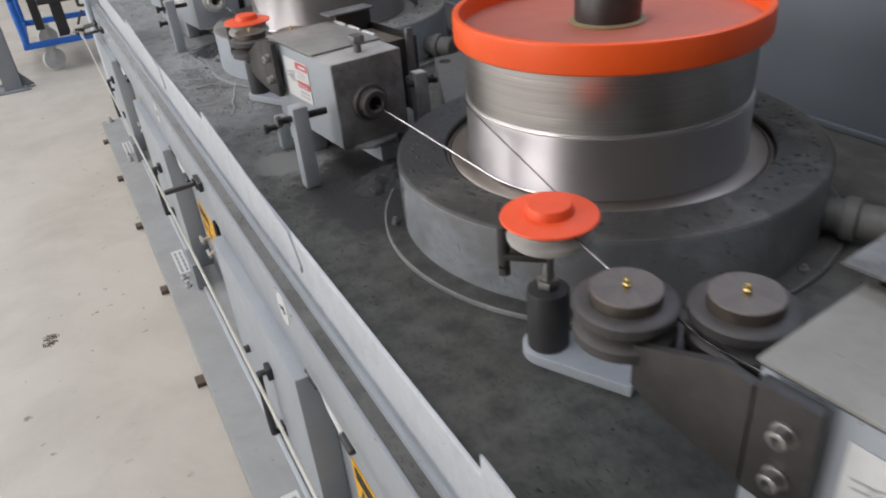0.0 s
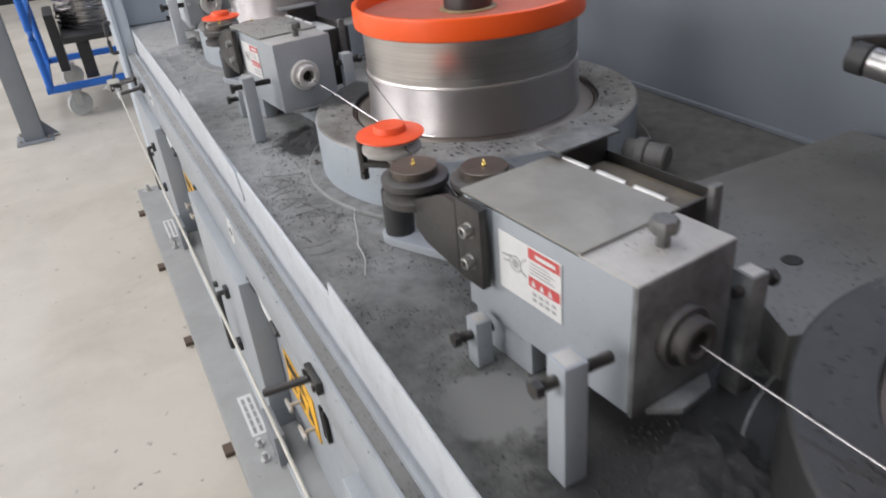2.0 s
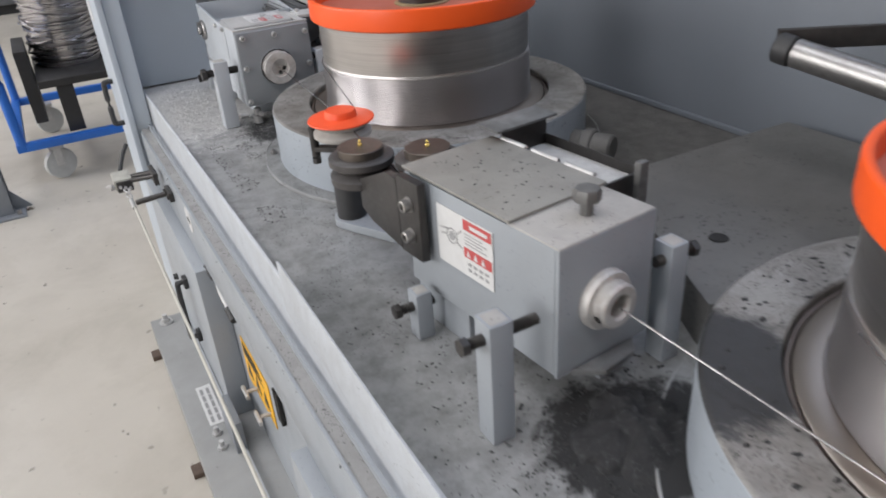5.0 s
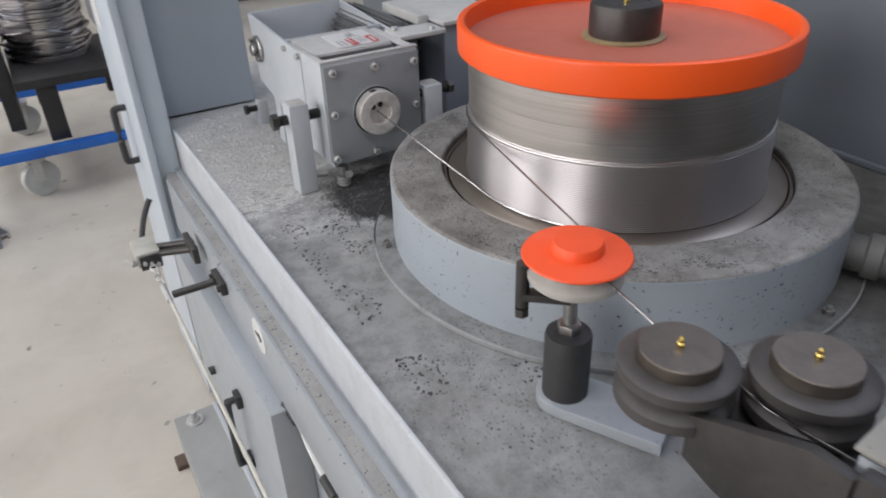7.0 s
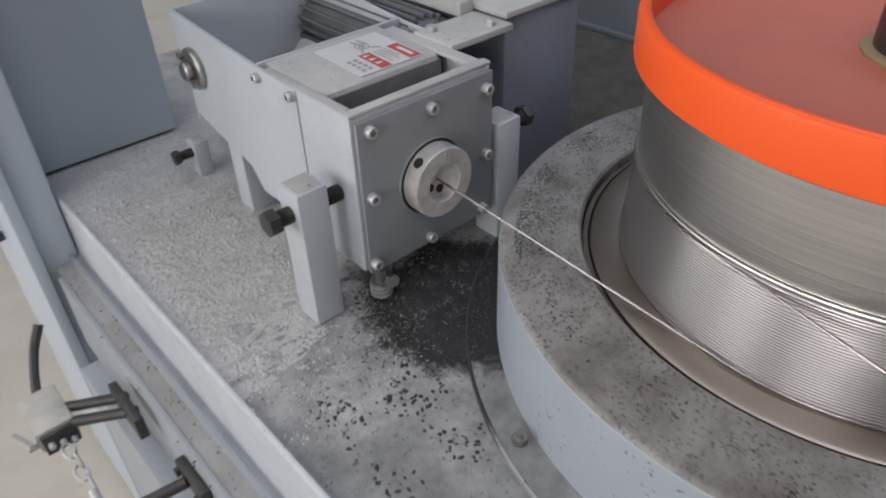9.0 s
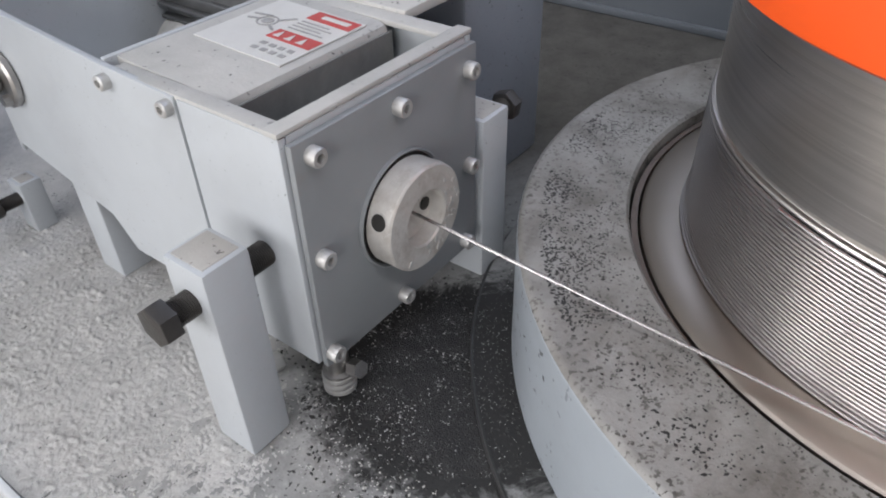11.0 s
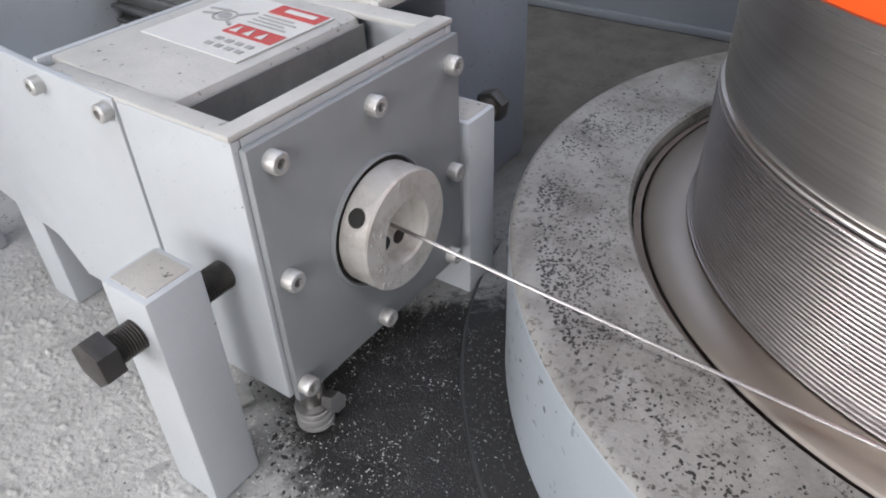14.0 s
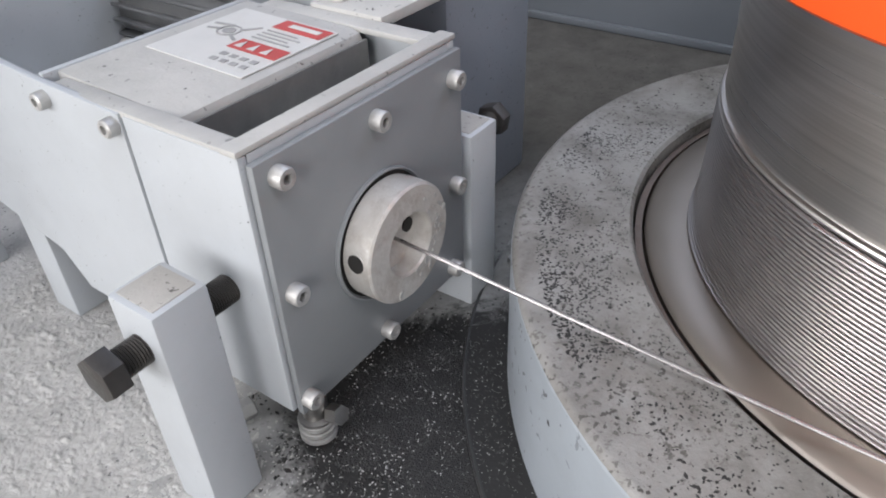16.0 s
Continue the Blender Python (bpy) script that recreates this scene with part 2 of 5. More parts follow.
DRUM = brushed("turned_drum_steel", (0.62, 0.595, 0.575), 0.29, 500, 0.03, turned=0.75)
DRUM_PLATE = brushed("drum_foot_steel", (0.38, 0.335, 0.295), 0.40, 60, 0.08)
WIRE = brushed("bright_wire", (0.60, 0.58, 0.585), 0.24, 30, 0.05)
WIRE_COIL = surface("wound_wire", (0.50, 0.475, 0.475), (0.43, 0.41, 0.405), 3.0, (0.4, 0.8), 0.33, metal=1.0, bump=0.0, rough_var=0.05, where="Object")
STEEL = surface("plain_steel", (0.42, 0.41, 0.40), (0.25, 0.24, 0.23), 40, (0.45, 0.75), 0.38, metal=1.0, bump=0.15)
ZINC = surface("dusty_zinc_bolt", (0.55, 0.55, 0.54), (0.42, 0.41, 0.40), 60, (0.4, 0.7), 0.45, metal=0.6, bump=0.2)
ALU = surface("worn_aluminium", (0.60, 0.585, 0.56), (0.40, 0.365, 0.33), 55, (0.48, 0.68), 0.45, metal=0.45, flecks=(0.66, 0.65, 0.63), fleck_scale=380, fleck_cover=(0.66, 0.72), bump=0.35, where="Object")
DARK_STEEL = surface("blackened_steel", (0.060, 0.056, 0.053), (0.035, 0.033, 0.032), 30, (0.4, 0.7), 0.42, metal=0.4, bump=0.2, where="Object")
BRONZE_TOP = surface("brownish_wheel_steel", (0.19, 0.162, 0.138), (0.13, 0.112, 0.097), 40, (0.4, 0.7), 0.42, metal=0.85, bump=0.12, where="Object")
WHEEL = surface("sooty_wheel", (0.085, 0.078, 0.075), (0.05, 0.047, 0.046), 30, (0.4, 0.7), 0.5, metal=0.3, bump=0.15, where="Object")
BRASS = surface("brass", (0.75, 0.55, 0.18), (0.6, 0.42, 0.12), 60, (0.4, 0.8), 0.25, metal=1.0, bump=0.05, where="Object")
RUBBER = surface("black_rubber", (0.025, 0.025, 0.026), (0.04, 0.04, 0.04), 30, (0.4, 0.8), 0.55, bump=0.1)
# near-black colour painted in for the shade inside gaps, slots and holes
GAP = surface("gap_shade_black", (0.012, 0.011, 0.010), None, 20, rough=0.7, bump=0.1)
# pale flecks in the black powder are painted glints
SOOT = surface("black_drawing_powder", (0.015, 0.015, 0.016), (0.03, 0.03, 0.03), 60, (0.45, 0.7), 0.75, flecks=(0.5, 0.5, 0.5), fleck_scale=900, fleck_cover=(0.66, 0.70), grain=700, bump=0.9)
SOAP = surface("pale_soap_powder", (0.60, 0.595, 0.575), (0.44, 0.435, 0.42), 50, (0.4, 0.7), 0.6, grain=420, bump=1.0)
WALL = surface("blue_grey_guard_sheet", (0.145, 0.163, 0.185), (0.12, 0.133, 0.15), 1.2, (0.4, 0.8), 0.42, bump=0.03)
CABINET = surface("blue_grey_cabinet", (0.46, 0.51, 0.565), (0.42, 0.465, 0.51), 2.0, (0.4, 0.8), 0.4, flecks=(0.3, 0.31, 0.32), fleck_scale=40, fleck_cover=(0.72, 0.76), bump=0.04)
FLOOR = surface("beige_concrete", (0.51, 0.475, 0.415), (0.39, 0.36, 0.305), 2.2, (0.44, 0.68), 0.5, flecks=(0.16, 0.145, 0.12), fleck_scale=22, fleck_cover=(0.69, 0.74), grain=120, bump=0.12)
HALL = surface("pale_hall_wall", (0.5, 0.5, 0.48), (0.42, 0.42, 0.4), 0.8, (0.4, 0.7), 0.7, bump=0.05)
CEIL = surface("hall_ceiling", (0.45, 0.45, 0.45), (0.38, 0.38, 0.38), 0.6, (0.4, 0.7), 0.8, bump=0.05)
BLUE = surface("blue_cart_paint", (0.02, 0.14, 0.52), (0.015, 0.10, 0.40), 8, (0.45, 0.8), 0.38, bump=0.05)
BLACK = surface("black_stand_paint", (0.022, 0.021, 0.021), (0.04, 0.038, 0.036), 8, (0.45, 0.8), 0.5, bump=0.08)
WHITE = surface("white_sticker", (0.62, 0.62, 0.61), (0.50, 0.50, 0.49), 30, (0.5, 0.9), 0.45, bump=0.02)
RED = surface("red_print", (0.50, 0.07, 0.07), (0.42, 0.11, 0.10), 40, (0.5, 0.9), 0.45, bump=0.0)
INK = surface("black_print", (0.03, 0.03, 0.03), None, 40, rough=0.5, bump=0.0)
PRINT = surface("faded_grey_print", (0.27, 0.27, 0.27), (0.40, 0.40, 0.40), 60, (0.4, 0.7), rough=0.6, bump=0.0)
YELLOW = surface("yellow_warning_sheet", (0.80, 0.42, 0.015), (0.7, 0.36, 0.02), 20, (0.5, 0.9), 0.45, bump=0.02)
WHEEL_WHITE = surface("pale_caster_wheel", (0.5, 0.5, 0.48), (0.38, 0.38, 0.36), 20, (0.4, 0.8), 0.4, bump=0.05)
ROPE = surface("plastic_coated_rope", (0.55, 0.53, 0.46), (0.42, 0.4, 0.35), 40, (0.4, 0.7), 0.5, bump=0.1)
RUST = surface("rusty_shim", (0.10, 0.065, 0.045), (0.06, 0.045, 0.035), 60, (0.4, 0.7), 0.7, bump=0.3)
FAR = surface("far_machinery_grey", (0.16, 0.165, 0.17), (0.10, 0.10, 0.11), 1.5, (0.4, 0.7), 0.6, bump=0.05)
# darker copy of the cabinet paint; the gear unit's shade is in the colour
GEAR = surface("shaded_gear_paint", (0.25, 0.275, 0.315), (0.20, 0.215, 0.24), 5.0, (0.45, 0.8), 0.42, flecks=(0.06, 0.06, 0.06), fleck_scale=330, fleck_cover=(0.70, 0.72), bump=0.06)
MOTOR = surface("dark_motor_paint", (0.10, 0.105, 0.11), (0.2, 0.2, 0.2), 12, (0.5, 0.8), 0.5, bump=0.1)


# ---------------------------------------------------------------- mesh tools
def bx(bm, x0, x1, y0, y1, z0, z1, bevel=0.0, m=None, seg=2):
    r = bmesh.ops.create_cube(bm, size=1.0)
    vs = r["verts"]
    for v in vs:
        v.co = Vector((x0 + (v.co.x + 0.5) * (x1 - x0), y0 + (v.co.y + 0.5) * (y1 - y0), z0 + (v.co.z + 0.5) * (z1 - z0)))
    if bevel:
        es = {e for v in vs for e in v.link_edges}
        out = bmesh.ops.bevel(bm, geom=list(es), offset=bevel, segments=seg, profile=0.6, affect="EDGES")
        vs = list({v for f in out["faces"] for v in f.verts} | {v for v in vs if v.is_valid})
    if m:
        bmesh.ops.transform(bm, matrix=m, verts=vs)
    return bm


def lathe(bm, profile, n=64, m=None):
    """Turn a list of (radius, height) round the z axis."""
    rings = []
    for r, z in profile:
        if r < 1e-6:
            rings.append([bm.verts.new((0, 0, z))])
        else:
            rings.append([bm.verts.new((r * math.cos(2 * math.pi * i / n), r * math.sin(2 * math.pi * i / n), z)) for i in range(n)])
    for a, b in zip(rings, rings[1:]):
        for i in range(n):
            j = (i + 1) % n
            q = [a[i % len(a)], a[j % len(a)], b[j % len(b)], b[i % len(b)]]
            q = [v for k, v in enumerate(q) if v not in q[:k]]
            if len(q) > 2:
                bm.faces.new(q)
    if m:
        bmesh.ops.transform(bm, matrix=m, verts=[v for ring in rings for v in ring])
    return bm


def rod(bm, a, b, r, n=16, chamfer=0.0):
    """A closed round bar from a to b."""
    a, b = Vector(a), Vector(b)
    h = (b - a).length
    m = Matrix.Translation(a) @ (b - a).to_track_quat("Z", "Y").to_matrix().to_4x4()
    c = chamfer
    return lathe(bm, [(0, 0), (r - c, 0), (r, c), (r, h - c), (r - c, h), (0, h)] if c else [(0, 0), (r, 0), (r, h), (0, h)], n, m)


def tube(bm, pts, r, n=8):
    pts = [Vector(p) for p in pts]
    rings = []
    for i, p in enumerate(pts):
        d = (pts[min(i + 1, len(pts) - 1)] - pts[max(i - 1, 0)]).normalized()
        q = d.to_track_quat("Z", "Y")
        rings.append([bm.verts.new(p + q @ Vector((r * math.cos(2 * math.pi * k / n), r * math.sin(2 * math.pi * k / n), 0))) for k in range(n)])
    for a, b in zip(rings, rings[1:]):
        for k in range(n):
            bm.faces.new((a[k], a[(k + 1) % n], b[(k + 1) % n], b[k]))
    bm.faces.new(rings[0][::-1])
    bm.faces.new(rings[-1])
    return bm


def smooth_path(pts, per=10):
    """A soft curve through a few points."""
    pts = [Vector(p) for p in pts]
    out = []
    for i in range(len(pts) - 1):
        p0, p1, p2, p3 = pts[max(i - 1, 0)], pts[i], pts[i + 1], pts[min(i + 2, len(pts) - 1)]
        for k in range(per):
            t = k / per
            out.append(0.5 * ((2 * p1) + (p2 - p0) * t + (2 * p0 - 5 * p1 + 4 * p2 - p3) * t * t + (3 * p1 - p0 - 3 * p2 + p3) * t ** 3))
    return out + [pts[-1]]


def prism(bm, outline, z0, z1, m=None, bevel=0.0):
    """An outline in the xy plane, thick from z0 to z1."""
    lo = [bm.verts.new((x, y, z0)) for x, y in outline]
    hi = [bm.verts.new((x, y, z1)) for x, y in outline]
    n = len(lo)
    fs = [bm.faces.new(lo[::-1]), bm.faces.new(hi)]
    for i in range(n):
        fs.append(bm.faces.new((lo[i], lo[(i + 1) % n], hi[(i + 1) % n], hi[i])))
    vs = lo + hi
    if bevel:
        out = bmesh.ops.bevel(bm, geom=[e for f in fs[:2] for e in f.edges], offset=bevel, segments=2, profile=0.6, affect="EDGES")
        vs = list({v for f in out["faces"] for v in f.verts} | {v for v in vs if v.is_valid})
    if m:
        bmesh.ops.transform(bm, matrix=m, verts=vs)
    return bm


def hexagon(r, turn=0.0):
    return [(r * math.cos(math.pi / 3 * k + turn), r * math.sin(math.pi / 3 * k + turn)) for k in range(6)]


def part(name, bm, material, parent=None, label="", at=None):
    me = bpy.data.meshes.new(name)
    bmesh.ops.recalc_face_normals(bm, faces=bm.faces)
    bm.to_mesh(me)
    bm.free()
    for p in me.polygons:
        p.use_smooth = True
    me.set_sharp_from_angle(angle=radians(38))
    me.materials.append(material)
    ob = new(name, me)
    if parent:
        ob.parent = parent
    if at is not None:
        ob.matrix_basis = at
    if label:
        ob["label"] = label
    return ob


def shared(name, me, parent, at, label=""):
    ob = new(name, me)
    ob.parent = parent
    ob.matrix_basis = at
    if label:
        ob["label"] = label
    return ob


def thing(name, at, label, category, group="", kind=""):
    ob = new(name)
    ob.empty_display_size = 0.05
    ob.matrix_basis = at
    return tagged(ob, label, category, group, kind)


def B():
    return bmesh.new()


def plane_m(origin, right, up):
    """A frame whose x runs along right, y along up, z out of the surface."""
    r, u = Vector(right).normalized(), Vector(up).normalized()
    n = r.cross(u)
    m = Matrix((r, u, n)).transposed().to_4x4()
    return Matrix.Translation(origin) @ m


# ---------------------------------------------------------------- the plan
PITCH, FIRST = 1.247, 0.855          # drums along the machine
DRUM_X, DRUM_Y = 0.7516, 0.8708     # axis of the first drum
BED_Z, RAIL_Z = 0.74, 0.650
RAIL_X0, RAIL_X1 = 0.213, 0.256
WALL_X, GUARD_Z = 1.285, 1.45


def unit_y(i):
    return FIRST + PITCH * i


def drum_y(i):
    return DRUM_Y + PITCH * i


# ---------------------------------------------------------------- hall
def hall():
    part("floor", bx(B(), -7.2, 12, -9, 22, -0.2, 0.0), FLOOR)
    tagged(bpy.data.objects["floor"], "beige worn concrete floor of the workshop hall", "floor", kind="structure")
    w = part("wall_west_low", bx(B(), -7.2, -7.0, -9, 22, 0.0, 1.4), HALL)
    tagged(w, "plain pale wall under the window band", "wall", kind="structure")
    for y0, y1 in ((-9, -0.7), (2.7, 4.5), (7.9, 9.5), (12.9, 22)):
        w = part("wall_west_pier", bx(B(), -7.2, -7.0, y0, y1, 1.4, 5.0), HALL)
        tagged(w, "plain pale wall pier between the windows", "wall", kind="structure")
    w = part("wall_west_high", bx(B(), -7.2, -7.0, -9, 22, 5.0, 7.2), HALL)
    tagged(w, "plain pale wall above the window band", "wall", kind="structure")
    w = part("wall_north", bx(B(), -7.2, 12, 22, 22.2, 0, 7.2), HALL)
    tagged(w, "plain far wall of the hall", "wall", kind="structure")
    w = part("wall_south", bx(B(), -7.2, 12, -9.2, -9, 0, 7.2), HALL)
    tagged(w, "plain near wall of the hall", "wall", kind="structure")
    w = part("wall_east", bx(B(), 12, 12.2, -9, 22, 0, 7.2), HALL)
    tagged(w, "plain side wall of the hall", "wall", kind="structure")
    bm = B()
    for x0, x1, y0, y1 in ((-7.2, -2.9, -9, 22), (-0.3, 3.8, -9, 22), (6.6, 12, -9, 22), (3.8, 6.6, -9, -2.2), (3.8, 6.6, 7.0, 22), (-2.9, -0.3, -9, -2.6), (-2.9, -0.3, 4.6, 5.4), (-2.9, -0.3, 12.6, 22)):
        bx(bm, x0, x1, y0, y1, 7.0, 7.2)
    tagged(part("ceiling", bm, CEIL), "plain sheet roof with long roof lights", "ceiling", kind="structure")


hall()


# ---------------------------------------------------------------- machine bed
def machine_bed():
    t = thing("machine_bed", pose(0.7, 2.0, 0), "long grey painted steel machine bed, sooty with powder", "machine bed")
    inv = Matrix.Translation((-0.7, -2.0, 0))

    def add(name, bm, mat, label="", parent=t):
        return part(name, bm, mat, parent, label, inv if parent is t else None)

    add("bed_plate", bx(B(), RAIL_X1 + 0.006, WALL_X - 0.002, -1.6, 4.62, 0.66, BED_Z, 0.002), BED, "flat bed plate under soot and soap powder")
    # edge rail with its powdered top, the upright lip behind it
    bm = B()
    bx(bm, RAIL_X0, RAIL_X0 + 0.006, -1.6, 4.166, 0.535, RAIL_Z, 0.001)
    bx(bm, RAIL_X0, RAIL_X0 + 0.03, -1.6, 4.166, 0.527, 0.535, 0.001)
    add("rail_face", bm, PAINT, "grey folded rail along the bed")
    add("rail_top", bx(B(), RAIL_X0 + 0.006, RAIL_X1, -1.6, 4.194, RAIL_Z - 0.006, RAIL_Z - 0.001), RAIL_TOP, "soot covered top of the rail")
    # upright lip, rounded at the foot where it meets the rail and at the top where it meets the bed
    foot = [(RAIL_X1 - 0.012 + 0.012 * math.sin(a), RAIL_Z - 0.0008 + 0.012 * (1 - math.cos(a))) for a in [math.pi / 2 * k / 10 for k in range(11)]]
    top = [(RAIL_X1 + 0.005 * (1 - math.cos(a)), BED_Z - 0.001 + 0.005 * math.sin(a)) for a in [math.pi / 2 * k / 5 for k in range(6)]]
    outline = foot + top + [(RAIL_X1 + 0.0056, BED_Z + 0.004), (RAIL_X1 + 0.0056, RAIL_Z - 0.0012), (RAIL_X1 - 0.012, RAIL_Z - 0.0012)]
    add("bed_lip", prism(B(), outline, -1.6, 4.284, Matrix(((1, 0, 0, 0), (0, 0, 1, 0), (0, 1, 0, 0), (0, 0, 0, 1)))), LIP, "upright pale grey lip, rounded at its foot")
    for i in range(-1, 3):
        y1 = unit_y(i) - 0.404
        bm = B()
        prism(bm, [(y1, 0.694), (y1, 0.784), (y1 - 0.008, 0.785), (y1 - 0.62, 0.7463), (y1 - 0.66, 0.700), (y1 - 0.66, 0.688)], 0, 0.0035,
              Matrix(((0, 0, 1, RAIL_X1 - 0.0040), (1, 0, 0, 0), (0, 1, 0, 0), (0, 0, 0, 1))), 0.0008)
        add("splash_lip", bm, LIP, "raised tip of the lip beside a die box")
    # foot channel and shims
    add("foot_channel", bx(B(), 0.080, 0.62, -1.6, 4.05, 0.015, 0.100, 0.003), FOOT, "low painted foot channel on the floor")
    add("foot_channel", bx(B(), 0.85, 1.12, -1.6, 4.6, 0.0, 0.100, 0.003), PAINT)
    add("foot_edge", bx(B(), 0.174, 0.184, -1.6, 4.05, 0.10, 0.108, 0.001), PALE)
    # recessed skirt behind, door blocks in front of it
    add("skirt_panel", bx(B(), 0.240, 0.246, -1.6, 4.6, 0.10, 0.66), PAINT)
    add("end_panel", bx(B(), 0.247, WALL_X - 0.002, 4.60, 4.62, 0.10, 0.66), PAINT)
    add("back_panel", bx(B(), WALL_X - 0.015, WALL_X - 0.005, -1.6, 4.60, 0.10, 0.66), PAINT)
    for i in range(-2, 3):
        y0 = unit_y(i) + 0.12
        y1 = y0 + 0.60 if i < 2 else 4.12
        if y1 < -1.6:
            continue
        door = add("door", bx(B(), 0.186, 0.2395, max(y0, -1.6), y1, 0.102, 0.526, 0.003), PAINT, "grey sheet door of the bed")
        yh = unit_y(i) + 0.335
        bm = B()
        tube(bm, smooth_path([(0.186, yh + 0.01, 0.39), (0.166, yh + 0.012, 0.39), (0.160, yh + 0.015, 0.375), (0.160, yh + 0.03, 0.225), (0.166, yh + 0.033, 0.21), (0.186, yh + 0.033, 0.21)], 5), 0.007, 8)
        bx(bm, 0.174, 0.186, yh - 0.004, yh + 0.024, 0.375, 0.405, 0.003)
        bx(bm, 0.174, 0.186, yh + 0.019, yh + 0.047, 0.195, 0.225, 0.003)
        part("handle", bm, RUBBER, door, "black plastic door handle")
        bm = B()
        rod(bm, (0.186, yh + 0.26, 0.28), (0.180, yh + 0.26, 0.28), 0.010, 16, 0.001)
        bx(bm, 0.174, 0.180, yh + 0.250, yh + 0.272, 0.276, 0.284, 0.001)
        part("latch", bm, RUBBER, door, "small black turn latch")
    for i in range(0, 3):
        yc = unit_y(i) - 0.05
        m = plane_m((0.2395, yc, 0.312), (0, -1, 0), (0, 0, 1))
        bm = B()
        prism(bm, [(-0.105, -0.06), (0.105, -0.06), (0.105, 0.06), (-0.105, 0.06)], 0, 0.002, m)
        sign = add("warning_sign", bm, YELLOW, "yellow warning sign with black marks")
        bm = B()
        for k in range(3):
            x = -0.065 + 0.062 * k
            prism(bm, [(x - 0.02, -0.03), (x + 0.02, -0.03), (x, 0.012)], 0.0022, 0.003, m)
        for k in range(6):
            bx(bm, -0.09, 0.06 - 0.02 * (k % 3), 0.022 + 0.006 * k, 0.024 + 0.006 * k, 0.0022, 0.003, m=m)
        part("print", bm, INK, sign)
        for k in (0, 1):
            bm = B()
            yk = yc + 0.03 - 0.10 * k
            rod(bm, (0.2395, yk, 0.27), (0.213, yk, 0.27), 0.005, 10)
            bx(bm, 0.206, 0.214, yk - 0.022, yk + 0.022, 0.264, 0.276, 0.002)
            add("wing_bolt", bm, ZINC, "small zinc wing bolt")
        bm = B()
        for k in range(2):
            bx(bm, 0.230, 0.2392, yc - 0.20 - 0.018 * k, yc - 0.19 - 0.018 * k, 0.35, 0.43, 0.002)
        add("vent_slot", bm, GAP)
        bm = B()
        tube(bm, smooth_path([(0.228, yc + 0.17, 0.52), (0.221, yc + 0.10, 0.50), (0.224, yc + 0.04, 0.475)], 6), 0.006, 8)
        add("hose", bm, WHITE, "short white hose")
        add("hose_fitting", rod(B(), (0.221, yc + 0.19, 0.525), (0.226, yc + 0.15, 0.512), 0.013, 12, 0.002), RUBBER, "black hose fitting")
        add("hose_fitting", rod(B(), (0.222, yc + 0.055, 0.482), (0.225, yc + 0.02, 0.468), 0.010, 12, 0.002), RUBBER, "black hose fitting")
    for i in range(0, 3):
        yc = unit_y(i) + 0.205
        m = plane_m((RAIL_X0, yc, 0.617), (0, -1, 0), (0, 0, 1))
        bm = B()
        lathe(bm, [(0, 0.0015), (0.030, 0.0015), (0.030, 0.0)], 32, m)
        st = add("round_sticker", bm, WHITE, "round white arrow sticker")
        bm = B()
        prism(bm, [(-0.014, -0.003), (0.004, -0.003), (0.004, -0.010), (0.018, 0), (0.004, 0.010), (0.004, 0.003), (-0.014, 0.003)], 0.0017, 0.0024, m)
        part("arrow", bm, INK, st)
    for i in range(0, 3):
        # white plate with two lines of unreadable print, pale splash beside it
        yc = unit_y(i) + 0.205
        m = plane_m((0.146, yc, 0.1005), (0, 1, 0), (-1, 0, 0))
        bm = B()
        bx(bm, -0.085, 0.085, -0.019, 0.019, 0, 0.0012, m=m)
        pl = add("print_plate", bm, WHITE, "white sticker with print bars")
        bm = B()
        for k in range(5):
            for j in (-1, 1):
                bx(bm, -0.075 + 0.030 * k, -0.050 + 0.030 * k, j * 0.008 - 0.004, j * 0.008 + 0.004, 0.0014, 0.002, m=m)
        part("print", bm, surface("grey_print", (0.25, 0.25, 0.25), rough=0.5, bump=0), pl)
        bm = B()
        bx(bm, 0.160, 0.1857, yc - 0.22, yc - 0.10, 0.102, 0.19, 0.002)
        add("cable_box", bm, PAINT_DARK, "small grey box at the foot")
        for k in range(2):
            bm = B()
            rod(bm, (0.135, yc - 0.12 - 0.055 * k, 0.100), (0.135, yc - 0.12 - 0.055 * k, 0.106), 0.012, 6)
            rod(bm, (0.135, yc - 0.12 - 0.055 * k, 0.106), (0.135, yc - 0.12 - 0.055 * k, 0.122), 0.006, 10)
            add("anchor_bolt", bm, ZINC, "zinc anchor bolt")
    bm = B()
    rod(bm, (0.123, 4.016, 0.100), (0.123, 4.016, 0.103), 0.020, 20)
    rod(bm, (0.123, 4.016, 0.103), (0.123, 4.016, 0.113), 0.013, 6)
    rod(bm, (0.123, 4.016, 0.113), (0.123, 4.016, 0.128), 0.007, 12)
    add("anchor_bolt", bm, ZINC, "zinc anchor bolt with washer")
    for k in range(9):
        yk = 0.62 + 0.56 * k
        if yk > 4.1:
            break
        add("shim", bx(B(), 0.055, 0.14, yk, yk + 0.04, 0.0, 0.0148, 0.002), RUST, "rusty steel shim under the foot")
    return t


machine_bed()


